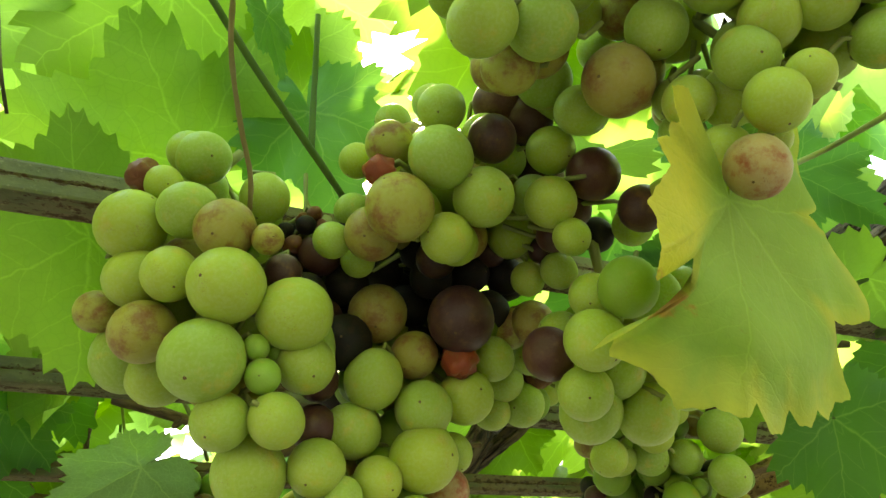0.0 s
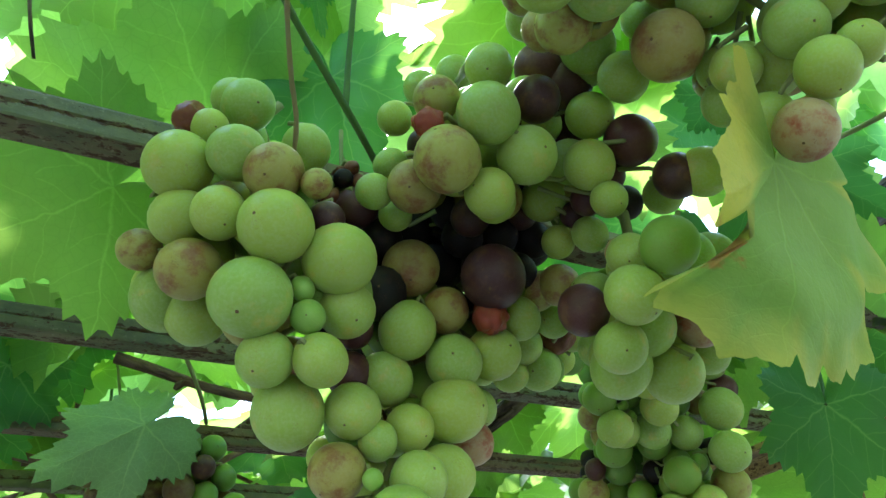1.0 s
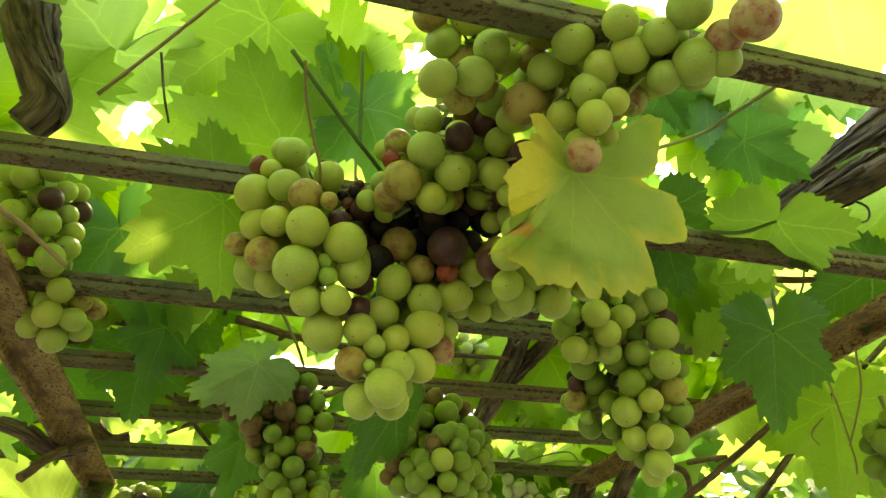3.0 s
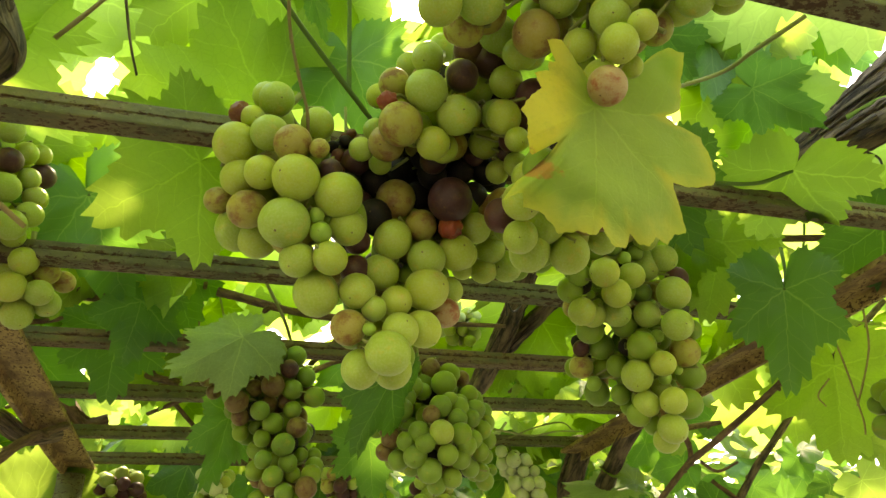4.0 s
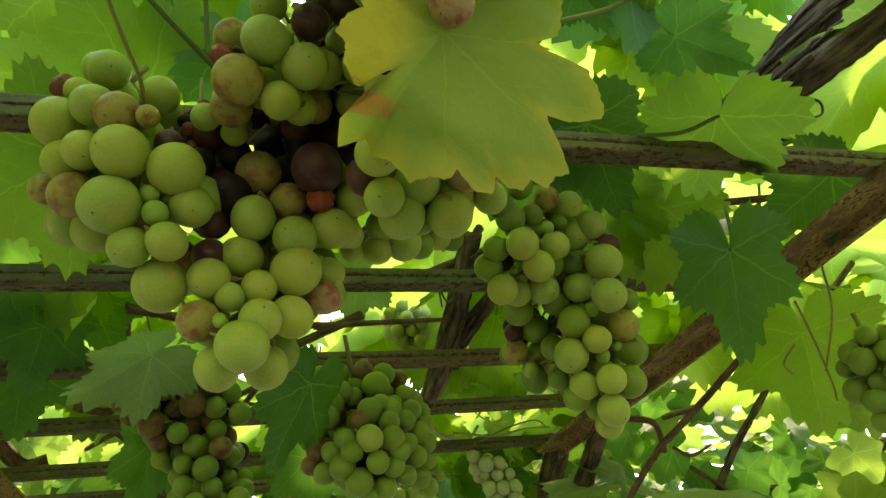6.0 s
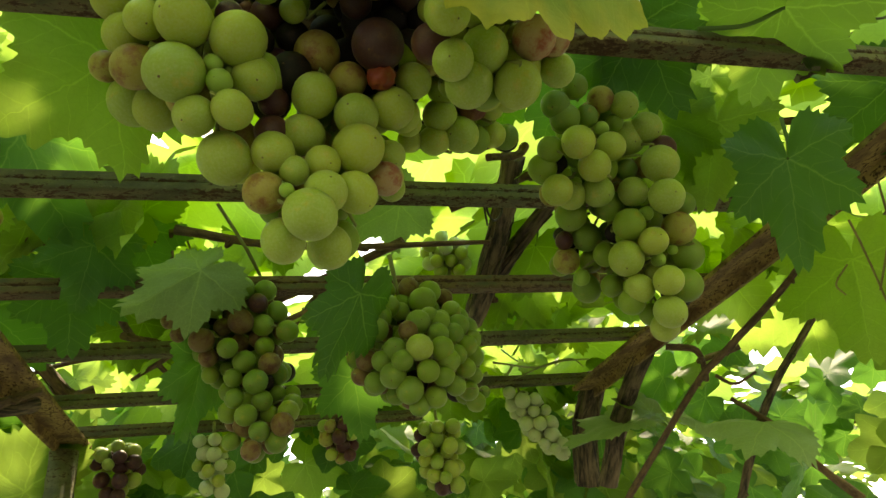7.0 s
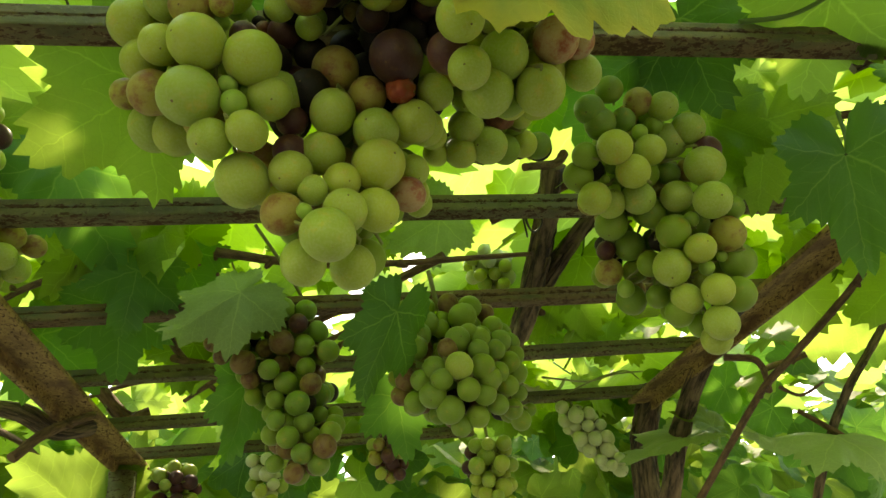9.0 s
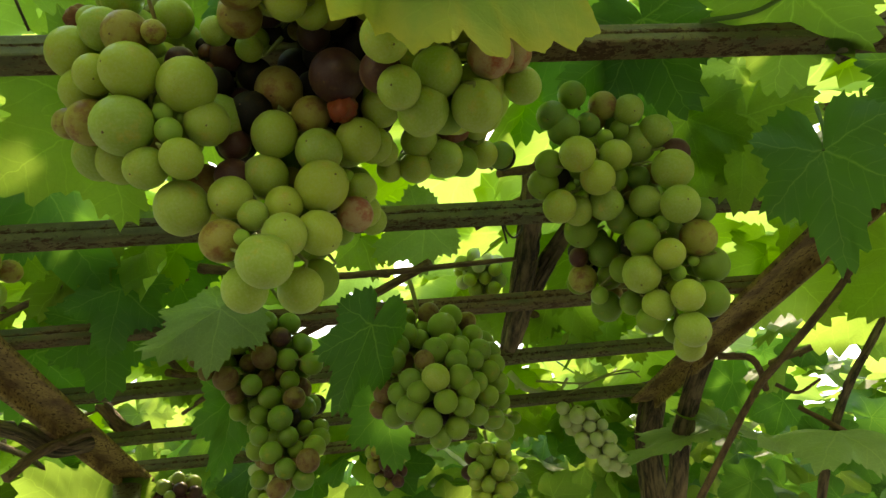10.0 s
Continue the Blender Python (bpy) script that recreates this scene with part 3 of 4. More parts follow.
def bar_bmesh(length, w, h, seed):
    """A bevelled, slightly bent steel bar along x with a seam down its face."""
    rnd = random.Random(seed)
    bm = bmesh.new()
    n = 24
    prof = [(-w, -h), (-w, -h * 0.12), (-w + 0.0006, -h * 0.02), (-w, h * 0.1), (-w, h), (w, h), (w, -h)]
    bev = 0.0012
    ring_pts = []
    for i, (y, z) in enumerate(prof):
        ring_pts.append((y, z))
    rings = []
    off = rnd.uniform(0, 40)
    for i in range(n + 1):
        x = (i / n - 0.5) * length
        dy, dz = 0.002 * noise.noise(Vector((x * 2.3, off, 0))), 0.002 * noise.noise(Vector((x * 2.1, off, 5)))
        rings.append([bm.verts.new((x, y + dy, z + dz)) for y, z in ring_pts])
    k = len(ring_pts)
    for a, b in zip(rings, rings[1:]):
        for i in range(k):
            bm.faces.new((a[i], a[(i + 1) % k], b[(i + 1) % k], b[i]))
    bm.faces.new(rings[0][::-1])
    bm.faces.new(rings[-1])
    bmesh.ops.recalc_face_normals(bm, faces=bm.faces)
    long_edges = [e for e in bm.edges if abs((e.verts[0].co - e.verts[1].co).x) > length / n * 0.5 and max(abs(e.verts[0].co.z), 0) > h * 0.7]
    bmesh.ops.bevel(bm, geom=long_edges, offset=bev, segments=2, affect="EDGES", profile=0.6)
    return bm


for i, (y, turn) in enumerate(BARS):
    x0, x1 = (-1.07 if y < 0.4 else -0.182), (1.07 if y < 0.3 else 0.418 if y < 0.7 else 0.22)
    bm = bar_bmesh(x1 - x0, 0.0055, 0.0058, i)
    mid = (x0 + x1) / 2
    part("bar", bm, STEEL, pergola).matrix_local = Matrix.Translation(Vector((mid, y + mid * math.tan(radians(turn)), BAR_Z)) - pergola.location) @ Matrix.Rotation(radians(turn), 4, "Z")
def angle_bmesh(length, w, t, drop, side, seed):
    """An angle iron along x: a flat flange of half width w, and a flange that hangs down along one edge."""
    off = random.Random(seed).uniform(0, 40)
    bm = bmesh.new()
    prof = [(-w, t), (w, t), (w, -drop), (w - 2 * t, -drop), (w - 2 * t, -t), (-w, -t)]
    prof = [(y * side, z) for y, z in prof]
    rings, n = [], 40
    for i in range(n + 1):
        x = (i / n - 0.5) * length
        dy, dz = 0.0015 * noise.noise(Vector((x * 3.3, off, 0))), 0.0012 * noise.noise(Vector((x * 3.1, off, 5)))
        rings.append([bm.verts.new((x, y + dy + 0.0005 * noise.noise(Vector((x * 40, y * 300, z * 300 + off))), z + dz)) for y, z in prof])
    for a, b in zip(rings, rings[1:]):
        for i in range(6):
            bm.faces.new((a[i], a[(i + 1) % 6], b[(i + 1) % 6], b[i]))
    bm.faces.new(rings[0][::-1])
    bm.faces.new(rings[-1])
    bmesh.ops.recalc_face_normals(bm, faces=bm.faces)
    sharp = [e for e in bm.edges if len(e.link_faces) == 2 and e.calc_face_angle() > 0.8 and abs((e.verts[0].co - e.verts[1].co).x) > 0.001]
    bmesh.ops.bevel(bm, geom=sharp, offset=0.0008, segments=2, affect="EDGES", profile=0.6)
    return bm


for i, (x, y1, side) in enumerate(((-1.05, 1.75, 1), (BEAMS[0], 0.80, 1), (BEAMS[1], 0.715, -1), (1.05, 1.75, -1))):
    bm = angle_bmesh(y1 + 0.85, 0.0145, 0.0022, 0.0115, side, 30 + i)
    part("beam", bm, RUSTY, pergola).matrix_local = Matrix.Translation(Vector((x, (y1 - 0.85) / 2, BAR_Z - 0.0081)) - pergola.location) @ Matrix.Rotation(radians(90), 4, "Z")
for x, y, r in ((-1.05, -0.75, 0.022), (1.05, -0.75, 0.022), (-1.05, 1.6, 0.022), (1.05, 1.6, 0.022), (-0.172, 0.775, 0.015)):
    bm = bmesh.new()
    tube(bm, [Vector((x, y, 0)) - pergola.location, Vector((x, y, 1.872)) - pergola.location], r, r, 16)
    part("post", bm, STEEL, pergola)

# ---- grape bunches ----
plump_berries = [
    (-22, 166, 1867, 9.1, "g"), (-16, 162, 1879, 5.2, "g"), (-7, 162, 1891, 7.8, "g"), (-9, 155, 1866, 7.3, "g"),
    (0, 151, 1859, 7.6, "o"), (-11, 159, 1849, 6.9, "g"), (2, 153, 1844, 9.2, "g"), (19, 156, 1840, 9.2, "g"),
    (-1, 161, 1828, 9.8, "g"), (-15, 171, 1839, 7.9, "o"), (24, 165, 1831, 7.5, "g"), (5, 168, 1816, 7.0, "g"),
    (17, 163, 1815, 6.7, "g"), (14, 180, 1808, 9.2, "g"), (13, 161, 1825, 4.4, "s"), (11, 160, 1832, 3.1, "s"),
    (9, 155, 1856, 2.9, "s"), (-19, 171, 1854, 7.6, "g"),
]
plump_berries += [
    (-10, 188, 1836, 8.3, "g"), (-19, 191, 1841, 8.6, "g"), (16, 158, 1853, 5.0, "p"), (11, 164, 1882, 7.3, "g"),
    (-21, 164, 1882, 5.2, "e"), (16, 164, 1833, 1.8, "s"), (-27, 183, 1850, 5.7, "o"), (-11, 164, 1894, 6.1, "g"),
    (10, 147, 1855, 4.0, "o"),
]
bunch(plump_berries, Vector((0.004, 0.172, 1.905)), "plump green grape bunch with a few shrivelled red berries", fill=2, seed=3)
tail_berries = [
    (47, 174, 1854, 8.7, "o"), (68, 162, 1848, 9.9, "p"), (58, 175, 1842, 7.1, "o"), (69, 168, 1838, 5.4, "d"),
    (45, 174, 1833, 8.1, "g"), (60, 176, 1826, 8.2, "g"), (74, 177, 1831, 8.1, "g"), (83, 174, 1843, 6.8, "g"),
    (41, 182, 1821, 7.8, "g"), (60, 179, 1813, 9.3, "g"), (30, 177, 1809, 7.2, "g"), (47, 180, 1807, 6.5, "g"),
    (37, 178, 1802, 5.2, "g"), (27, 180, 1794, 7.3, "o"), (58, 182, 1796, 7.7, "g"), (47, 176, 1792, 7.4, "g"),
    (41, 173, 1781, 8.6, "g"), (33, 188, 1780, 7.6, "g"),
]
tail_berries += [
    (50, 203, 1786, 8.2, "g"), (71, 190, 1808, 6.6, "r"), (34, 174, 1791, 2.6, "s"),
]
tail_berries += [
    (80, 186, 1836, 7.0, "g"), (74, 190, 1819, 6.0, "g"), (69, 187, 1822, 3.2, "s"), (30, 181, 1821, 6.1, "p"),
]
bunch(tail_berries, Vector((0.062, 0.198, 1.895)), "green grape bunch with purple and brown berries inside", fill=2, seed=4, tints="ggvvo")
blush_berries = [
    (48, 123, 1871, 8.2, "g"), (39, 131, 1859, 8.7, "o"), (61, 127, 1864, 8.1, "g"), (53, 135, 1855, 6.8, "g"),
    (37, 147, 1862, 7.4, "o"), (37, 130, 1879, 6.3, "o"), (49, 121, 1887, 6.6, "g"), (63, 121, 1880, 6.6, "p"),
    (70, 125, 1900, 7.6, "p"), (87, 201, 1985, 8.8, "g"), (61, 185, 1949, 7.2, "g"), (37, 158, 1898, 5.6, "g"),
    (34, 130, 1869, 4.2, "d"), (67, 151, 1869, 6.8, "o"), (83, 123, 1883, 7.0, "g"), (81, 126, 1866, 7.1, "g"),
    (82, 150, 1872, 7.0, "g"), (86, 127, 1856, 5.1, "g"),
]
blush_berries += [
    (93, 120, 1874, 7.6, "p"),
]
blush_berries += [
    (106, 119, 1864, 6.7, "p"), (111, 114, 1863, 7.1, "g"), (93, 145, 1858, 5.4, "g"), (88, 154, 1860, 5.2, "g"),
    (35, 158, 1878, 5.0, "g"), (28, 154, 1863, 5.1, "g"),
    (38, 163, 1864, 4.9, "g"), (78, 124, 1895, 7.5, "p"), (81, 116, 1898, 7.4, "g"),
]
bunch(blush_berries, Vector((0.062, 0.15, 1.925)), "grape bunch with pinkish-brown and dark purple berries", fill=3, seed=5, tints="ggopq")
upper_berries = [
    (43, 86, 1876, 7.5, "g"), (58, 85, 1880, 8.0, "g"), (81, 90, 1875, 8.9, "o"), (83, 107, 1883, 6.7, "g"),
    (94, 84, 1866, 6.1, "g"), (99, 70, 1867, 7.2, "g"), (98, 68, 1851, 6.5, "g"), (105, 63, 1856, 5.2, "g"),
    (110, 79, 1854, 4.0, "g"), (96, 77, 1840, 6.7, "r"),
]
upper_berries += [
    (56, 115, 1934, 8.2, "g"), (65, 80, 1893, 7.5, "g"), (87, 79, 1884, 7.5, "g"), (92, 63, 1885, 8.6, "g"),
    (118, 46, 1876, 7.1, "g"), (110, 55, 1874, 7.2, "g"), (131, 46, 1866, 8.6, "g"), (124, 34, 1880, 8.0, "g"),
    (138, 22, 1864, 8.3, "r"), (137, 36, 1869, 6.9, "r"), (139, 41, 1864, 6.3, "g"), (123, 55, 1865, 6.5, "g"),
    (102, 63, 1873, 6.7, "g"), (87, 62, 1898, 7.8, "g"), (75, 68, 1898, 7.9, "g"), (66, 103, 1941, 9.2, "g"),
    (104, 48, 1882, 6.9, "g"), (48, 108, 1942, 8.2, "o"),
]
bunch(upper_berries, Vector((0.09, 0.085, 1.93)), "green grape bunch with a red-mottled berry before a leaf", fill=2, seed=6)
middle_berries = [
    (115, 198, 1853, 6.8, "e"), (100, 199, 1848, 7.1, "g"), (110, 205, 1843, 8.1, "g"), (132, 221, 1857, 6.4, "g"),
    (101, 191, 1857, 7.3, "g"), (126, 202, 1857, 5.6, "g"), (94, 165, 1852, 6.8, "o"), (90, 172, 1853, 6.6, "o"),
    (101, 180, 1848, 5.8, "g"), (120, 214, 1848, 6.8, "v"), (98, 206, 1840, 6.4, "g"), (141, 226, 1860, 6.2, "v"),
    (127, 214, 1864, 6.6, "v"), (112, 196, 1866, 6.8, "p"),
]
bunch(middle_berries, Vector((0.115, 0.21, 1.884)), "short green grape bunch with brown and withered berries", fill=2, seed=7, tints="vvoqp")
veiled_berries = [
    (85, 135, 1815, 6.8, "g"), (93, 145, 1815, 8.1, "g"), (113, 147, 1826, 8.2, "g"), (110, 144, 1815, 8.1, "g"),
    (81, 122, 1822, 7.3, "g"), (98, 138, 1824, 8.0, "g"), (81, 141, 1828, 6.8, "p"), (115, 134, 1827, 7.4, "r"),
    (123, 136, 1829, 6.0, "r"), (87, 126, 1837, 6.0, "g"), (86, 112, 1831, 7.1, "v"), (89, 130, 1841, 4.6, "r"),
    (101, 121, 1836, 7.4, "g"), (114, 124, 1840, 7.6, "g"), (127, 145, 1824, 6.2, "g"), (102, 154, 1821, 6.8, "v"),
]
bunch(veiled_berries, Vector((0.104, 0.14, 1.876)), "pale green grape bunch half hidden behind a yellowing leaf", fill=2, seed=71, tints="ggvo")
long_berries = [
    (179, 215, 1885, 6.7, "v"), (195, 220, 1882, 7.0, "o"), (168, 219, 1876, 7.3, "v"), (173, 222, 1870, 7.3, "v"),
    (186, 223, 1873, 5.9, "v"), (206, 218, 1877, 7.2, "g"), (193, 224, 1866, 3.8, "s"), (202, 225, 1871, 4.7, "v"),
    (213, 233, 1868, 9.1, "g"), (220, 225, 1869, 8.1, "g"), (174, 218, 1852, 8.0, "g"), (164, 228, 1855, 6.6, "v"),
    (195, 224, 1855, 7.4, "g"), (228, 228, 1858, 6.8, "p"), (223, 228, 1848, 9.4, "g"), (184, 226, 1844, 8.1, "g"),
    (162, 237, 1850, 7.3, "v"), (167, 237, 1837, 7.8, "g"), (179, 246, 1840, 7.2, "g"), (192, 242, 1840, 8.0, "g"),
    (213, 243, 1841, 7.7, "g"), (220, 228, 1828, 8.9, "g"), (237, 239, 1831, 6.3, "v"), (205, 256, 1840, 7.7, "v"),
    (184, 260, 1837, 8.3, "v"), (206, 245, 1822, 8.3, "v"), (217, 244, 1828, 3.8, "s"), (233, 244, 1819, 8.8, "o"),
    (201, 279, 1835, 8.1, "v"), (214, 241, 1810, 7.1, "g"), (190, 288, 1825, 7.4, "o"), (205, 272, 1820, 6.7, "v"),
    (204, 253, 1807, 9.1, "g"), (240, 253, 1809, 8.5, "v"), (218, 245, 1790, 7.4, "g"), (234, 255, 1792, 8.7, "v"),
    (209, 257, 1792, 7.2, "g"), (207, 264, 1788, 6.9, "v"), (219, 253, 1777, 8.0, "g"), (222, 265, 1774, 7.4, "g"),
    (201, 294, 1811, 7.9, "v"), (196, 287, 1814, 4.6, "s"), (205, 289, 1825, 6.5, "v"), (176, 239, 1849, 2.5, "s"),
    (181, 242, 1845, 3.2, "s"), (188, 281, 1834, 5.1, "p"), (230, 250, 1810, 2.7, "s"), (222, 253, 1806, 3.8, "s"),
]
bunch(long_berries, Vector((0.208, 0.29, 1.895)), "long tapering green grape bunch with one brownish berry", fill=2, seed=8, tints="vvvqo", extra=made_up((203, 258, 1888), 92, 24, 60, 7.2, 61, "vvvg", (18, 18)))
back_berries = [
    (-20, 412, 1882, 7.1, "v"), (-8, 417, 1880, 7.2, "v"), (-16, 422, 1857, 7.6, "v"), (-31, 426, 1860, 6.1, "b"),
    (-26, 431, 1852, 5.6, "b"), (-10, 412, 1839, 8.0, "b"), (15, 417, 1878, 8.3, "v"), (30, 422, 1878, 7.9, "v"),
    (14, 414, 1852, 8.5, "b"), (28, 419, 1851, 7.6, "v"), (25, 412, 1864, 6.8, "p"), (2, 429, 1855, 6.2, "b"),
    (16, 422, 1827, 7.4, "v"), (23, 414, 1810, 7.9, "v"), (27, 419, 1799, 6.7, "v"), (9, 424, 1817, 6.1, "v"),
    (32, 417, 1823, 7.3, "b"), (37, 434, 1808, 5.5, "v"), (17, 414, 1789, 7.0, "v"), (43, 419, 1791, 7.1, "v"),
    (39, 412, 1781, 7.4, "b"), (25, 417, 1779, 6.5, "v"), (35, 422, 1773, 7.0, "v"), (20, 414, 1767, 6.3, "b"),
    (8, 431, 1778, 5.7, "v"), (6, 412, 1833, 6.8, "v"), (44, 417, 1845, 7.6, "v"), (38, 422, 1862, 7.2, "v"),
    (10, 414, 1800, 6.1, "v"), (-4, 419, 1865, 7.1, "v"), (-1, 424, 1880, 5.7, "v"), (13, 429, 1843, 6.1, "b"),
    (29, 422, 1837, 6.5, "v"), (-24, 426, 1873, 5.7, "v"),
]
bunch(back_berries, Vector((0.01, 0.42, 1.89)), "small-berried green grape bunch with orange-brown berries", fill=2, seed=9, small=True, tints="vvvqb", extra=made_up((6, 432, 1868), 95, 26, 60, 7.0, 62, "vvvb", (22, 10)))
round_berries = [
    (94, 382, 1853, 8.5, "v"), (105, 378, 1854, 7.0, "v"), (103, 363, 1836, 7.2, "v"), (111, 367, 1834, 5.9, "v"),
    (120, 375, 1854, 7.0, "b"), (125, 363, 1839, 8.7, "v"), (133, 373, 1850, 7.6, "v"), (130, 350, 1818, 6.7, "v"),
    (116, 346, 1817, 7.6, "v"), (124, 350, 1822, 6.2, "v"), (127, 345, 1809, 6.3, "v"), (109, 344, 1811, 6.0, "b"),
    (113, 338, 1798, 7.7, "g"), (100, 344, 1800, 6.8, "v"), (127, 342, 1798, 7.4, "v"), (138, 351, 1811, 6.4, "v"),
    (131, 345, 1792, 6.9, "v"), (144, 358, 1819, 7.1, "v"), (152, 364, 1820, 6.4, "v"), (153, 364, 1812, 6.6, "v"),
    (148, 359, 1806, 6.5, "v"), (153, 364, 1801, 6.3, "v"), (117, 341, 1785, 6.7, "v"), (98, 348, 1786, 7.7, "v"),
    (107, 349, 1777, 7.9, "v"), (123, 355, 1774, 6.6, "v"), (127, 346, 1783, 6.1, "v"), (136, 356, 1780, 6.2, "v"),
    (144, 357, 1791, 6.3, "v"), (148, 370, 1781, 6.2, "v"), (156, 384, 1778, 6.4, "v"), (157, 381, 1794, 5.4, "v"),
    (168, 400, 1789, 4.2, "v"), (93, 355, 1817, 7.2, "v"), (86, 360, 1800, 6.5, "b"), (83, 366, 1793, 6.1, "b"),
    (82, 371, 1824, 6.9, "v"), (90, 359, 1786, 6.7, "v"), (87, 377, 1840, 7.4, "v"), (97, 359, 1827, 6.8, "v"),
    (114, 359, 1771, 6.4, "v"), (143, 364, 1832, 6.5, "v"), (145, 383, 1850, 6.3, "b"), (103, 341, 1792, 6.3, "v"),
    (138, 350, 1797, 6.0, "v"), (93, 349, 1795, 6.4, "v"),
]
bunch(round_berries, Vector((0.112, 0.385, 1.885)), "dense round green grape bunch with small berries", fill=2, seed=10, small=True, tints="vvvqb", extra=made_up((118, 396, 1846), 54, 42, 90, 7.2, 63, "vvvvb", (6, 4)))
bunch(made_up((-151, 294, 1947), 55, 26, 34, 7.6, 21, "gggp", (8, 0)), Vector((-0.151, 0.294, 1.930)), "green grape bunch with dark berries beside a beam", fill=0, seed=21, small=True)
bunch(made_up((-134, 331, 1894), 35, 22, 20, 7.6, 22, "gggo", (0, 0)), Vector((-0.135, 0.332, 1.914)), "short green grape bunch below a rusty bar", fill=0, seed=22, small=True)
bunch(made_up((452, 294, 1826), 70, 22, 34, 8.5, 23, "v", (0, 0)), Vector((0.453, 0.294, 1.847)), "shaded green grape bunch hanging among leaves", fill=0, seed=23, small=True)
bunch(made_up((312, 704, 1878), 70, 20, 46, 7.6, 24, "w", (38, 0)), Vector((0.312, 0.704, 1.898)), "pale green grape bunch with side light put into its colour", fill=0, seed=24, small=True)
bunch(made_up((202, 662, 1835), 60, 24, 40, 8.0, 25, "gggp", (0, 0)), Vector((0.202, 0.663, 1.855)), "shaded grape bunch deep under the pergola", fill=0, seed=25, small=True)
bunch(made_up((-122, 805, 1881), 60, 24, 36, 8.0, 26, "gp", (0, 0)), Vector((-0.123, 0.805, 1.902)), "dark grape bunch far under the pergola", fill=0, seed=26, small=True)
bunch(made_up((-22, 767, 1870), 55, 20, 34, 8.0, 27, "gw", (0, 0)), Vector((-0.022, 0.767, 1.890)), "small green grape bunch far under the pergola", fill=0, seed=27, small=True)
bunch(made_up((192, 505, 1962), 32, 22, 22, 7.0, 28, "gw", (0, 0)), Vector((0.192, 0.506, 1.930)), "sunlit green grape bunch behind a bar", fill=0, seed=28, small=True)
bunch(made_up((102, 653, 1849), 40, 18, 22, 7.0, 29, "gop", (0, 0)), Vector((0.103, 0.654, 1.869)), "small mottled grape bunch under the leaves", fill=0, seed=29, small=True)
# added black berries put shade into the gap between the front bunches
bunch(made_up((75, 183, 1905), 58, 27, 60, 8.0, 30, "q", (0, 0)), Vector((0.076, 0.183, 1.925)), "added near-black grape cluster standing in for shade between bunches", fill=0, seed=30, small=True)
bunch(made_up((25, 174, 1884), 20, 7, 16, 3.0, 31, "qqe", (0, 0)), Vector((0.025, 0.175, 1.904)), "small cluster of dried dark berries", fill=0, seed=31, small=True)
# two more added clusters, black to keep bright gaps behind the berries dark
bunch(made_up((64, 256, 1881), 32, 13, 16, 7.0, 34, "qqv", (0, 0)), Vector((0.065, 0.257, 1.901)), "added dark grape cluster that blackens the gap behind the hanging tail", fill=0, seed=34, small=True)
bunch(made_up((33, 181, 1873), 40, 12, 22, 7.0, 32, "qqp", (0, 0)), Vector((0.034, 0.182, 1.893)), "small added black grape cluster filling a shaded gap", fill=0, seed=32, small=True)

# ---- grapevine: canes, trunk, leaves ----
vine = thing("grapevine", (0.45, 0.75, 0), "old grapevine with peeling bark trained over a pergola", "grapevine")
hero = leaf_mesh(77, "y", around=360, rings=14, cup=0.0, wave=0.22, droop=0.0, fold=0.28)
leaf(vine, (96, 86, 1838), (90, 93, 1787.5), (0.151, -0.975, -0.161), "y", label="pale yellowing leaf with a tan scorched margin", me=hero)
leaf(vine, (321, 243, 1865), (310, 254, 1801), (-0.59, -0.65, -0.11), "k", 0, 0.78, petiole=(338, 249, 1902))
leaf(vine, (218, 197, 1915), (234, 215, 1867), (-0.29, -0.62, -0.41), "k", 1, 1.00)
leaf(vine, (272, 165, 1896), (298, 235, 1888), (-0.61, -0.56, -1.07), "g", 2, 0.80, petiole=(230, 178, 1891))
leaf(vine, (284, 178, 1972), (303, 161, 1933), (-0.62, -0.20, -0.30), "k", 3, 0.85)
leaf(vine, (316, 276, 1920), (304, 302, 1869), (-0.62, -0.67, -0.40), "g", 0, 1.00)
leaf(vine, (407, 224, 1912), (374, 262, 1894), (-0.73, -0.55, -0.40), "k", 1, 1.10)
leaf(vine, (494, 378, 1871), (494, 404, 1790), (-0.73, -0.65, -0.21), "g", 2, 1.10)
leaf(vine, (-42, 252, 1920), (-86, 250, 1876), (0.12, -0.72, -0.86), "g", 0, 1.20)
leaf(vine, (-9, 264, 1976), (-91, 262, 1984), (0.08, -0.74, -1.17), "g", 3, 1.20)
leaf(vine, (-30, 219, 2045), (-84, 255, 2007), (0.09, -0.66, -1.65), "g", 1, 1.15)
leaf(vine, (-107, 253, 2058), (-148, 285, 2015), (0.23, -0.67, -1.61), "g", 2, 1.10)
leaf(vine, (19, 256, 2039), (-35, 236, 2082), (-0.01, -0.64, -1.67), "g", 0, 1.20)
leaf(vine, (30, 253, 2012), (60, 216, 2052), (-0.13, -0.64, -1.65), "g", 2, 1.10)
leaf(vine, (-168, 359, 1999), (-132, 331, 2032), (0.25, -0.75, -1.51), "g", 1, 1.10)
leaf(vine, (-157, 406, 1952), (-127, 383, 1984), (0.23, -0.83, -1.11), "g", 3, 1.10)
leaf(vine, (-58, 461, 1969), (-96, 439, 2000), (0.10, -0.86, -1.10), "g", 2, 1.10)
leaf(vine, (-10, 387, 1876), (-56, 381, 1846), (0.17, -0.89, 0.18), "h", 1, 0.85)
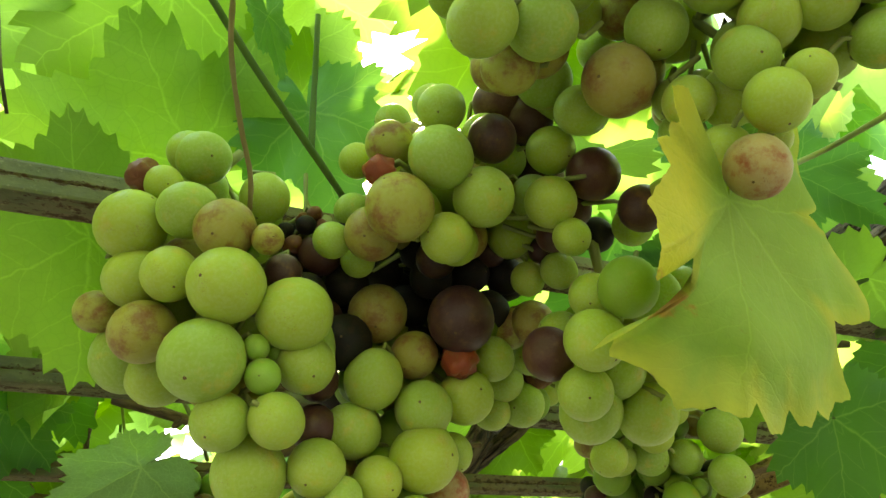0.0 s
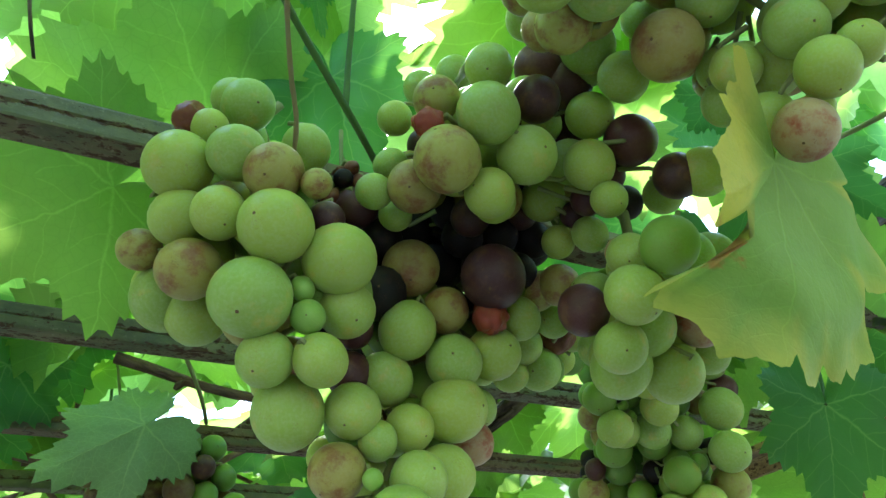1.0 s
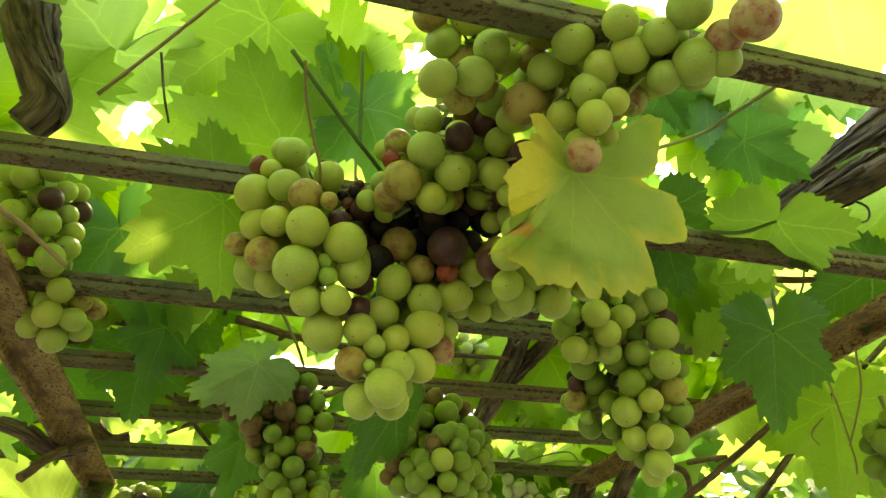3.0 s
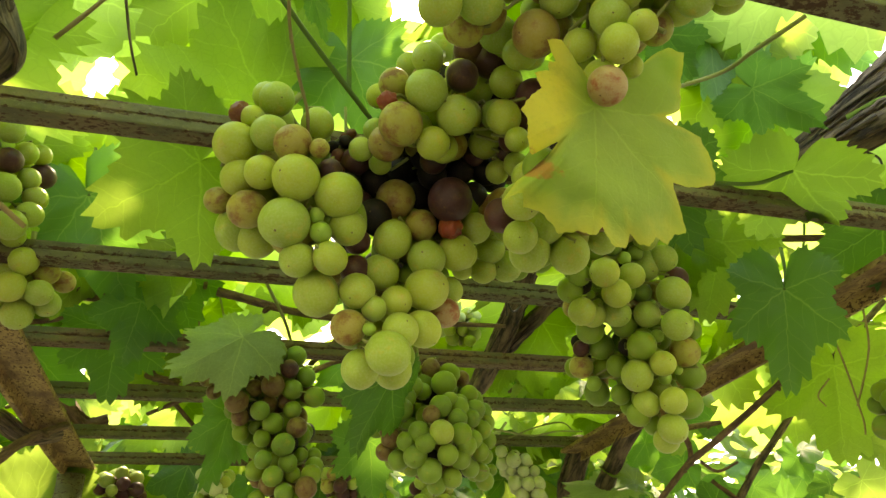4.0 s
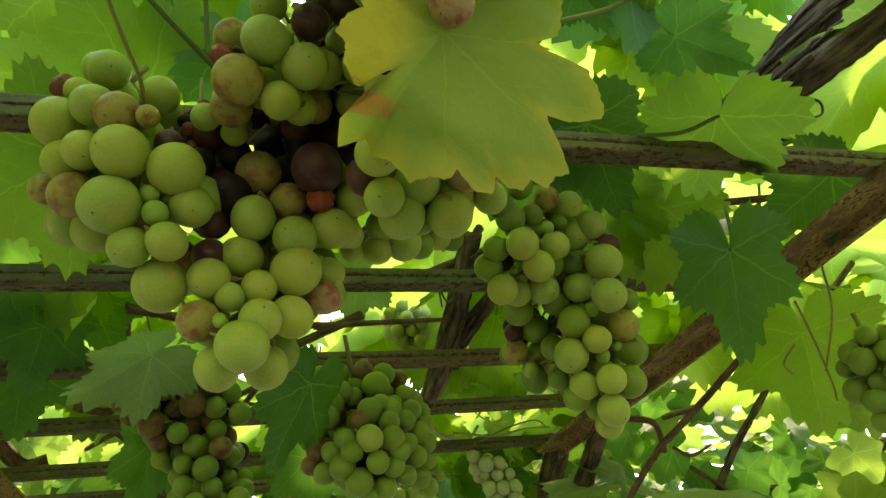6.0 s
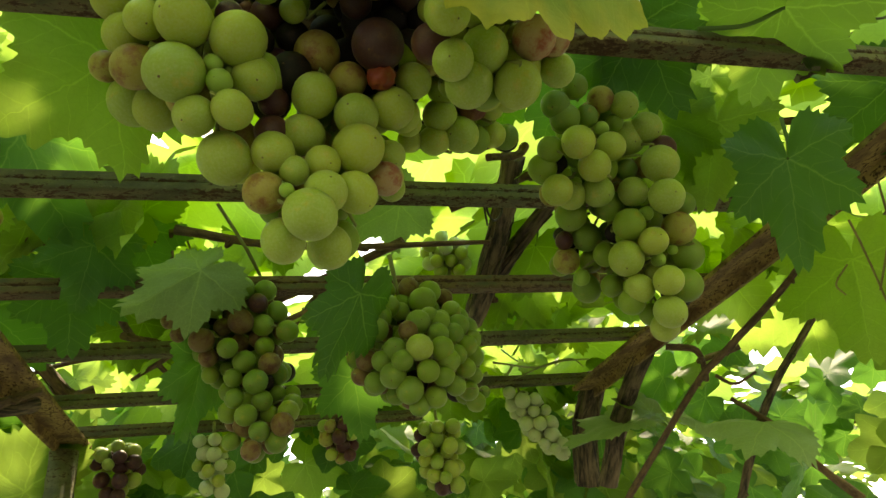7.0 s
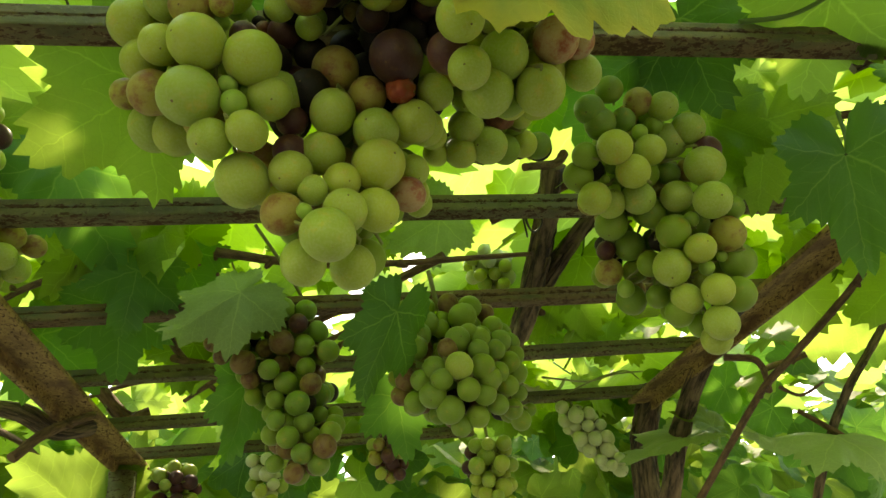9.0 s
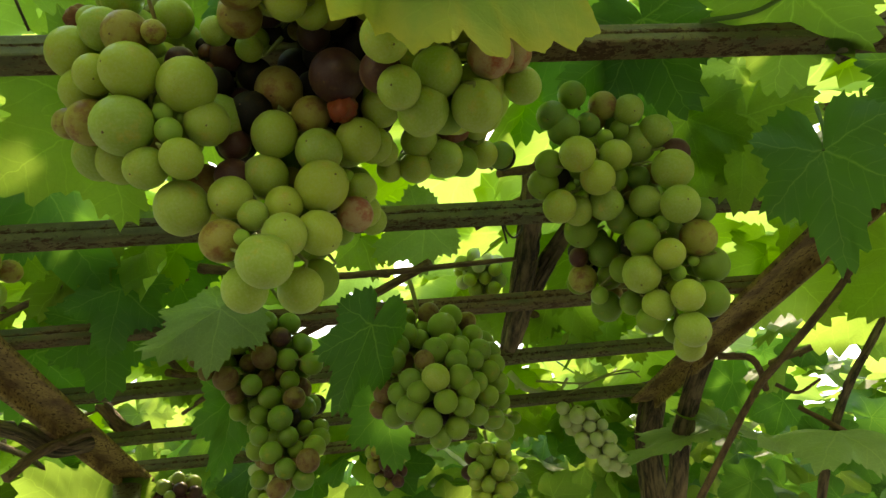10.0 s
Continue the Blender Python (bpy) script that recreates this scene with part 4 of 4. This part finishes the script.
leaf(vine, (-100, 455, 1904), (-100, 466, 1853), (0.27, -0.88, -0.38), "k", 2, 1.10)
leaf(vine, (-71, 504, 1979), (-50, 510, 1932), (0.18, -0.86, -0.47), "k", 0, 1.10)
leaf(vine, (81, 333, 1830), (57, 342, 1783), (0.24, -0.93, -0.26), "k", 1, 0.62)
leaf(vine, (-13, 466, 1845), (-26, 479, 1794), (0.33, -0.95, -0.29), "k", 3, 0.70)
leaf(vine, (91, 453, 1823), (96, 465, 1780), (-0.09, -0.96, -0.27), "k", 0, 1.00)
leaf(vine, (466, 512, 1778), (374, 507, 1789), (-0.50, -0.55, 0.80), "h", 1, 0.70)
leaf(vine, (445, 654, 1830), (402, 649, 1854), (-0.48, -0.35, 0.58), "g", 2, 1.00)
leaf(vine, (421, 669, 1825), (342, 665, 1813), (-0.43, -0.38, 0.61), "h", 0, 0.80)
leaf(vine, (137, 437, 1961), (96, 463, 1948), (-0.13, -0.85, -0.51), "h", 0, 1.00)
leaf(vine, (-200, 762, 1832), (-268, 742, 1890), (0.30, -0.88, -0.36), "g", 1, 1.20)
leaf(vine, (-184, 543, 1929), (-136, 555, 1883), (0.28, -0.88, -0.38), "k", 2, 1.10)
leaf(vine, (6, 150, 1946), (13, 157, 1926), (-0.07, -0.65, -0.76), "k", 2, 0.40)
leaf(vine, (80, 232, 2022), (48, 238, 1997), (-0.18, -0.07, 0.27), "g", 0, 0.50)
leaf(vine, (325, 275, 1960), (315, 307, 1934), (-0.55, -0.62, -0.56), "g", 1, 1.00)
leaf(vine, (348, 307, 1938), (328, 330, 1888), (-0.57, -0.67, -0.48), "g", 2, 1.00)
leaf(vine, (286, 288, 1930), (291, 305, 1883), (-0.52, -0.68, -0.51), "g", 3, 1.00)
leaf(vine, (-82, 421, 1915), (-88, 421, 1867), (0.23, -0.87, -0.44), "k", 0, 1.00)
leaf(vine, (218, 166, 1991), (243, 181, 1974), (-0.54, -0.52, -0.86), "k", 1, 0.90)
# three overhead leaves added to keep the sun off the yellowing leaf
leaf(vine, (122, 158, 2030), (98, 236, 2016), (0.05, -0.1, 1), "c", 1, 1.15)
leaf(vine, (165, 185, 2036), (182, 268, 2020), (0.0, -0.2, 1), "c", 2, 1.1)
leaf(vine, (228, 190, 2030), (246, 268, 2014), (0.1, -0.2, 1), "c", 3, 1.15)
leaf(vine, (14, 226, 2092), (52, 300, 2076), (0.05, -0.2, 1), "c", 0, 1.2)
leaf(vine, (66, 292, 2084), (20, 366, 2070), (0.0, -0.2, 1), "c", 3, 1.2)
leaf(vine, (-38, 300, 2104), (-96, 350, 2090), (0.1, -0.2, 1), "c", 1, 1.2)
leaf(vine, (-60, 214, 2110), (-10, 280, 2100), (-0.1, -0.1, 1), "c", 2, 1.2)
leaf(vine, (39, 235, 1998), (55, 235, 1937), (-0.07, -0.70, -0.70), "k", 2, 0.95)
leaf(vine, (334, 225, 2008), (401, 225, 1997), (-0.50, -0.68, -0.52), "k", 0, 1.05)
leaf(vine, (274, 190, 2040), (216, 190, 1983), (-0.42, -0.60, -0.68), "k", 2, 0.95, petiole=(292, 200, 2070))
leaf(vine, (395, 200, 2112), (443, 200, 2044), (-0.55, -0.50, -0.66), "k", 1, 0.80)
leaf(vine, (390, 260, 2082), (440, 262, 2160), (-0.40, -0.50, -0.76), "g", 3, 1.10)
leaf(vine, (-72, 324, 2086), (-145, 313, 2077), (0.19, -0.68, -1.61), "g", 1, 1.20)
leaf(vine, (-185, 378, 2051), (-138, 350, 2100), (0.27, -0.71, -1.55), "g", 2, 1.20)
leaf(vine, (211, 213, 1914), (180, 230, 1900), (-0.28, -0.66, -0.45), "k", 1, 1.00)
leaf(vine, (241, 274, 1988), (211, 318, 1934), (-0.45, -0.63, -0.64), "k", 2, 1.10)
leaf(vine, (208, 322, 2024), (200, 351, 1970), (-0.37, -0.66, -0.66), "k", 0, 1.10)
leaf(vine, (-196, 856, 1846), (-266, 836, 1912), (0.29, -0.90, -0.34), "g", 0, 1.30)
cane(vine, [(103, 98, 1849), (185, 114, 1900), (196, 99, 1903), (211, 81, 1909)], 0.9, 1.1, STEM, "petiole", "pale green petiole", 0.1, 60)
leaf(vine, (290, 175, 2029), (277, 232, 1979), (-0.58, -0.52, -1.43), "g", 1, 1.20)
leaf(vine, (338, 209, 2005), (309, 265, 1962), (-0.62, -0.55, -1.35), "g", 3, 1.10)
leaf(vine, (288, 194, 2062), (328, 194, 2026), (-0.59, -0.47, -1.46), "g", 2, 1.10)
leaf(vine, (-117, 425, 2015), (-172, 396, 2034), (0.22, -0.79, -1.37), "g", 1, 1.20)
leaf(vine, (-111, 701, 2020), (-183, 705, 1975), (0.21, -0.89, -0.41), "g", 2, 1.20)
leaf(vine, (546, 590, 1986), (570, 578, 1898), (-0.62, -0.73, -0.69), "g", 1, 1.20)
leaf(vine, (662, 598, 1955), (592, 652, 1903), (-0.65, -0.72, -0.66), "g", 3, 1.20)
leaf(vine, (285, 223, 2042), (307, 249, 1985), (-0.54, -0.55, -1.24), "g", 2, 1.10)
leaf(vine, (398, 204, 2108), (439, 228, 2050), (-0.64, -0.43, -1.43), "g", 0, 1.20)
leaf(vine, (277, 532, 2107), (325, 560, 2038), (-0.37, -0.75, -0.95), "g", 1, 1.20)
leaf(vine, (-47, 748, 2133), (21, 776, 2090), (0.04, -0.86, -0.90), "g", 2, 1.20)
cane(vine, [(-13, 143, 1940), (5, 160, 1931), (27, 176, 1916), (44, 191, 1908)], 1.2, 1.3, SHOOT, "shoot", "dark green shoot with a swollen node", 0.15, 1)
cane(vine, [(24, 157, 1964), (26, 170, 1939), (27, 177, 1917)], 1.0, 1.2, SHOOT, "petiole", "", 0.20, 0)
cane(vine, [(-7, 115, 1904), (-5, 127, 1896), (0, 141, 1887), (5, 152, 1879), (7, 163, 1872)], 0.75, 0.7, BROWN_STEM, "dry_stem", "thin brown dried stalk", 0.25, 2)
cane(vine, [(-86, 210, 1992), (-83, 227, 1977), (-79, 240, 1965)], 0.8, 0.7, BARK, "twig", "", 0.20, 0)
cane(vine, [(421, 134, 2016), (392, 171, 1994), (370, 207, 1974), (355, 237, 1964)], 12.0, 9.0, BARK, "trunk", "thick vine arm with peeling bark", 0.45, 3, sides=20, n=10)
cane(vine, [(414, 138, 1971), (388, 171, 1964), (370, 195, 1957), (355, 212, 1952)], 12.0, 10.0, BARK, "trunk", "", 0.50, 44, sides=20, n=10)
cane(vine, [(489, 213, 1997), (449, 247, 1985), (405, 280, 1971)], 7.0, 5.5, BARK, "trunk", "", 0.45, 4, sides=16, n=10)
cane(vine, [(208, 359, 1952), (209, 399, 1930), (212, 457, 1912), (213, 533, 1895)], 7.5, 9.0, BARK, "trunk", "twisted brown vine stem tied to a bar", 0.40, 5, sides=16, n=10)
cane(vine, [(246, 393, 1933), (232, 431, 1922), (222, 500, 1912), (217, 564, 1897)], 6.0, 8.0, BARK, "trunk", "", 0.40, 6, sides=16, n=10)
cane(vine, [(422, 593, 1883), (419, 666, 1842), (414, 738, 1776)], 8.0, 10.0, BARK, "trunk", "", 0.40, 7, sides=16, n=10)
cane(vine, [(419, 709, 1896), (415, 759, 1844), (416, 792, 1786)], 13.0, 15.0, BARK, "trunk", "", 0.40, 8, sides=16, n=10)
cane(vine, [(388, 333, 1840), (386, 354, 1833), (370, 406, 1812), (363, 449, 1798), (346, 551, 1744), (336, 582, 1722)], 2.4, 3.0, CANE, "cane", "", 0.25, 9)
cane(vine, [(399, 469, 1811), (411, 464, 1801), (425, 451, 1806)], 1.6, 1.1, CANE, "twig", "", 0.20, 0)
cane(vine, [(644, 420, 1967), (563, 459, 1895), (504, 483, 1836), (482, 511, 1802), (476, 550, 1765), (470, 597, 1712)], 3.0, 4.0, BARK, "cane", "", 0.30, 10)
cane(vine, [(455, 531, 1807), (481, 518, 1775), (496, 511, 1744), (520, 494, 1702)], 2.0, 4.0, CANE, "cane", "", 0.30, 11)
cane(vine, [(357, 464, 1837), (378, 454, 1828), (393, 474, 1809)], 3.0, 2.4, CANE, "cane", "", 0.30, 12)
cane(vine, [(230, 540, 1859), (277, 557, 1858), (305, 555, 1862), (328, 545, 1859)], 1.0, 0.7, STEM, "tendril", "", 0.20, 0)
cane(vine, [(-239, 581, 1886), (-202, 578, 1876), (-178, 592, 1863), (-159, 617, 1873)], 7.0, 6.0, BARK, "cane", "", 0.40, 13)
cane(vine, [(-178, 515, 1821), (-162, 536, 1846), (-144, 569, 1867)], 4.0, 3.0, CANE, "cane", "", 0.30, 14)
cane(vine, [(-183, 697, 1940), (-158, 714, 1912), (-136, 718, 1917)], 6.0, 6.0, CANE, "cane", "pale bare cane", 0.30, 15)
cane(vine, [(-207, 278, 2096), (-191, 311, 2072), (-176, 343, 2043), (-196, 383, 2016)], 22.0, 18.0, BARK, "trunk", "", 0.45, 16, sides=20, n=10)
cane(vine, [(-178, 172, 2085), (-157, 178, 2018), (-141, 181, 1963), (-130, 183, 1936), (-124, 186, 1920), (-132, 190, 1907)], 13.0, 8.5, BARK, "trunk", "dark gnarled vine arm", 0.5, 75, sides=20, n=10)
cane(vine, [(-121, 161, 1843), (-110, 174, 1840), (-96, 189, 1833)], 1.3, 1.1, BROWN_STEM, "twig", "pale brown broken twig", 0.20, 17)
cane(vine, [(-105, 189, 1933), (-81, 174, 1955), (-52, 153, 1979)], 1.1, 0.9, BROWN_STEM, "twig", "", 0.20, 18)
cane(vine, [(93, 230, 1862), (107, 247, 1871), (125, 262, 1878)], 0.9, 0.9, STEM, "tendril", "", 0.20, 0)
cane(vine, [(164, 304, 1908), (192, 321, 1924), (201, 323, 1934)], 2.5, 3.0, CANE, "cane", "", 0.30, 19)
cane(vine, [(0, 376, 1920), (18, 406, 1902), (27, 440, 1899)], 1.2, 1.2, STEM, "petiole", "", 0.20, 0)
cane(vine, [(-68, 485, 1971), (-67, 476, 1987), (-65, 460, 2011)], 1.1, 1.1, STEM, "petiole", "", 0.20, 0)
cane(vine, [(-90, 422, 1918), (-166, 475, 1939), (-230, 529, 1942)], 3.9, 1.8, CANE, "cane", "", 0.3, 50)
cane(vine, [(240, 543, 1925), (305, 617, 1942), (318, 692, 1950)], 4.0, 1.8, CANE, "cane", "", 0.3, 51)
cane(vine, [(-9, 788, 1959), (-51, 642, 1964), (-43, 495, 1972)], 3.3, 1.8, CANE, "cane", "", 0.3, 52)
cane(vine, [(170, 412, 1942), (294, 352, 1962), (442, 293, 1948)], 4.2, 2.8, CANE, "cane", "", 0.3, 53)
cane(vine, [(209, 639, 1923), (106, 574, 1938), (27, 510, 1886)], 2.1, 2.4, CANE, "cane", "", 0.3, 54)
cane(vine, [(-41, 724, 1964), (-162, 743, 1960), (-246, 761, 1941)], 3.6, 1.9, CANE, "cane", "", 0.3, 55)
cane(vine, [(41, 872, 1960), (-35, 983, 1938), (-63, 1094, 1938)], 3.9, 2.4, CANE, "cane", "", 0.3, 56)
cane(vine, [(-88, 581, 1917), (-26, 684, 1936), (11, 786, 1953)], 3.8, 2.9, CANE, "cane", "", 0.3, 57)
cane(vine, [(-329, 552, 1935), (-165, 522, 1941), (-54, 491, 1960)], 2.7, 1.8, CANE, "cane", "", 0.3, 58)
cane(vine, [(138, 445, 1931), (-6, 551, 1908), (-91, 658, 1905)], 4.0, 2.0, CANE, "cane", "", 0.3, 59)
cane(vine, [(-30, 417, 1925), (53, 404, 1903), (189, 391, 1898)], 3.7, 1.7, CANE, "cane", "", 0.3, 60)
cane(vine, [(-305, 693, 1921), (-302, 853, 1934), (-302, 1013, 1913)], 4.5, 2.2, CANE, "cane", "", 0.3, 61)
cane(vine, [(-83, 637, 1927), (47, 662, 1943), (131, 688, 1927)], 2.1, 1.9, CANE, "cane", "", 0.3, 62)
cane(vine, [(-83, 495, 1922), (-92, 643, 1943), (-48, 791, 1927)], 4.5, 2.1, CANE, "cane", "", 0.3, 63)
cane(vine, [(641, 807, 1939), (651, 673, 1925), (710, 540, 1969)], 4.2, 2.9, CANE, "cane", "", 0.3, 64)
cane(vine, [(20, 809, 1955), (61, 686, 1963), (98, 562, 1970)], 2.7, 2.9, CANE, "cane", "", 0.3, 65)
cane(vine, [(174, 332, 1899), (172, 342, 1895), (178, 349, 1890), (185, 348, 1898), (177, 338, 1908), (170, 339, 1900), (174, 352, 1888)], 0.8, 0.7, WIRE, "wire_tie", "thin dark wire twisted round a bar", 0.00, 40)
cane(vine, [(421, 306, 1864), (426, 310, 1843), (432, 317, 1806), (432, 320, 1794)], 0.8, 0.7, BROWN_STEM, "tendril", "", 0.20, 0)
cane(vine, [(433, 282, 1881), (436, 294, 1850), (430, 316, 1814)], 0.8, 0.7, BROWN_STEM, "tendril", "", 0.20, 0)
cane(vine, [(334, 201, 1923), (332, 184, 1924), (343, 191, 1922), (337, 201, 1919), (325, 195, 1923), (330, 185, 1927), (346, 185, 1923)], 0.8, 0.6, WIRE, "tendril", "dark curled dry tendril", 0.00, 41)
cane(vine, [(419, 321, 1837), (413, 331, 1827), (416, 330, 1818)], 0.7, 0.6, BROWN_STEM, "tendril", "", 0.20, 0)
cane(vine, [(260, 740, 1941), (279, 740, 1918), (312, 738, 1911), (328, 736, 1925)], 4.5, 1.6, PALE, "stub", "pale torn shoot", 0.3, 71)
cane(vine, [(309, 690, 1892), (348, 690, 1906), (383, 690, 1912), (397, 690, 1901)], 1.0, 0.8, STEM, "tendril", "", 0.1, 72)
cane(vine, [(330, 196, 1926), (350, 200, 1941), (372, 196, 1950), (386, 192, 1944), (376, 188, 1928), (356, 186, 1922), (346, 190, 1932), (360, 194, 1944)], 1.0, 0.7, WIRE, "tendril", "dark curled dry tendril", 0.0, 73)
cane(vine, [(-37, 506, 1987), (-29, 519, 1965), (-21, 515, 1932)], 1.0, 1.0, STEM, "petiole", "", 0.20, 0)

# ---- leaves that hang between and over the bars ----
rnd = random.Random(41)
spots = []
while len(spots) < 56:
    x, y = rnd.uniform(-0.24, 0.62), rnd.uniform(0.33, 1.0)
    if all(math.hypot(x - a, y - b) > 0.047 for a, b in spots):
        spots.append((x, y))
for x, y in spots:
    base = Vector((x, y, rnd.uniform(1.945, 2.02)))
    size, a = rnd.uniform(0.045, 0.08), rnd.uniform(0, 6.28)
    tip = base + Vector((0.55 * math.cos(a), 0.55 * math.sin(a), -rnd.uniform(0.35, 0.9))).normalized() * size
    tip.z = max(tip.z, 1.908)
    up = base + Vector((rnd.uniform(-0.03, 0.03), rnd.uniform(-0.01, 0.04), rnd.uniform(0.03, 0.06)))
    leaf(vine, base * 1000, tip * 1000, (rnd.gauss(0, 0.35), rnd.gauss(-0.8, 0.35), rnd.gauss(-0.2, 0.5)), rnd.choice("ggggk"), rnd.randint(0, 3), rnd.uniform(0.9, 1.15), petiole=up * 1000)

# ---- foliage over and beyond the pergola ----
def canopy(name, spots, seed, around, rings, label, kind, lo, hi):
    rnd = random.Random(seed)
    verts_done = bmesh.new()
    for p, n in spots:
        z = n.normalized()
        a = rnd.uniform(0, 6.28)
        y = Vector((math.cos(a), math.sin(a), rnd.uniform(-0.5, 0.1)))
        y = (y - z * y.dot(z)).normalized()
        s = rnd.uniform(lo, hi)
        m = Matrix.Translation(p) @ Matrix((y.cross(z), y, z)).transposed().to_4x4() @ Matrix.Diagonal((s, s, s, 1))
        leaf_bmesh(verts_done, rnd.randint(0, 9999), around, rings, rnd.uniform(-0.15, 0.2), 0.15, rnd.uniform(0, 0.25), m)
    me = bpy.data.meshes.new(name)
    verts_done.to_mesh(me)
    verts_done.free()
    me.materials.append(LEAF[kind])
    ob = new(name, me)
    return tagged(ob, label, "foliage", kind="stuff")


# openings in the leaf roof through which the sky shows: x, y, radius
# a few are added to let sun reach the leaves below
GAPS = ((0.333, 0.258, 0.012), (0.975, 0.97, 0.09), (1.38, 1.24, 0.14), (0.19, 1.45, 0.06), (0.186, 0.508, 0.015), (0.87, 0.95, 0.06), (0.09, 1.42, 0.08), (0.65, 0.73, 0.03), (-0.166, 0.853, 0.02), (-0.21, 0.79, 0.07), (0.10, 1.15, 0.03), (0.45, 1.20, 0.04), (-0.22, 1.10, 0.03), (0.30, 1.62, 0.05), (0.10, 0.36, 0.0))


def shut(x, y):
    return all(math.hypot(x - gx, y - gy) > gr + 0.035 for gx, gy, gr in GAPS)


rnd = random.Random(5)
far, hung_light, hung_dark = [], [], []
for i in range(14):
    for j in range(12):
        x, y = -0.40 + i * 0.094 + rnd.uniform(-0.022, 0.022), -0.04 + j * 0.094 + rnd.uniform(-0.022, 0.022)
        a = rnd.uniform(0, 6.28)
        mx, my = x + 0.05 * math.cos(a), y + 0.05 * math.sin(a)
        # roof leaves also left out in two boxes so sun lights the leaves below
        if shut(x, y) and not (-0.15 < mx < 0.03 and 0.17 < my < 0.42) and not (0.20 < mx < 0.43 and 0.08 < my < 0.27):
            p = Vector((x, y, rnd.uniform(1.955, 2.03)))
            if -0.02 < mx < 0.17 and 0.0 < my < 0.21:
                # clear of the bunch that hangs here
                p.z += 0.08
            q = p + Vector((math.cos(a), math.sin(a), rnd.uniform(-0.35, 0.1))) * rnd.uniform(0.095, 0.125)
            leaf(vine, p * 1000, q * 1000, (rnd.gauss(0, 0.25), rnd.gauss(-0.15, 0.25), 1), "c", rnd.randint(0, 3), rnd.uniform(0.9, 1.15))
# rows behind the camera and far aside are unseen, added to block sky light
for i in range(52):
    for j in range(-26, 37):
        x, y = -2.2 + i * 0.094 + rnd.uniform(-0.04, 0.04), -0.05 + j * 0.09 + rnd.uniform(-0.04, 0.04)
        if shut(x, y) and not (-0.42 < x < 0.86 and -0.08 < y < 1.06):
            far.append((Vector((x, y, rnd.uniform(1.935, 2.08))), Vector((rnd.gauss(0, 0.4), rnd.gauss(-0.25, 0.4), 1)).normalized()))
for _ in range(170):
    x, y = rnd.uniform(-0.8, 1.4), rnd.uniform(0.6, 2.0)
    if shut(x, y):
        far.append((Vector((x, y, rnd.uniform(2.02, 2.14))), Vector((rnd.gauss(0, 0.4), rnd.gauss(-0.25, 0.4), 1)).normalized()))
canopy("vine_canopy", far, 6, 40, 3, "sunlit vine leaves over the pergola, with unseen ones added to block sky", "g", 0.08, 0.125)
for _ in range(560):
    x, y = rnd.uniform(-1.0, 0.85), rnd.uniform(0.95, 1.9)
    hung_light.append((Vector((x, y, rnd.uniform(1.70, 2.0))), Vector((rnd.gauss(0, 0.5), -1 + rnd.gauss(0, 0.4), rnd.gauss(0.3, 0.4)))))
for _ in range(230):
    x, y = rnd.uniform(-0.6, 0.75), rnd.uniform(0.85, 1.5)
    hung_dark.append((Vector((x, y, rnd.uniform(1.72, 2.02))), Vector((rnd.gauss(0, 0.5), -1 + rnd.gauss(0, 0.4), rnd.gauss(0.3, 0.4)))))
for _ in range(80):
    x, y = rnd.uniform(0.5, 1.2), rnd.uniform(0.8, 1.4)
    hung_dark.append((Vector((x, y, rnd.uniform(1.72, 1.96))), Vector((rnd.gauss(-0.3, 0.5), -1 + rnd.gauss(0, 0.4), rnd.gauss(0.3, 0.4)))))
for _ in range(130):
    side = rnd.random() < 0.25
    x, y = (rnd.uniform(-0.75, -0.38), rnd.uniform(0.1, 1.0)) if side else (rnd.uniform(0.75, 1.3), rnd.uniform(0.2, 0.75))
    hung_light.append((Vector((x, y, rnd.uniform(1.74, 1.97))), Vector((rnd.gauss(0.6 if side else -0.6, 0.4), rnd.gauss(-0.6, 0.4), rnd.gauss(0.3, 0.4)))))
canopy("hanging_foliage", hung_light, 7, 40, 3, "bright hanging vine leaves beyond the pergola bars", "g", 0.045, 0.085)
canopy("shaded_foliage", hung_dark, 8, 40, 3, "vine leaves deep under the pergola, shade put into their colour", "k", 0.045, 0.08)
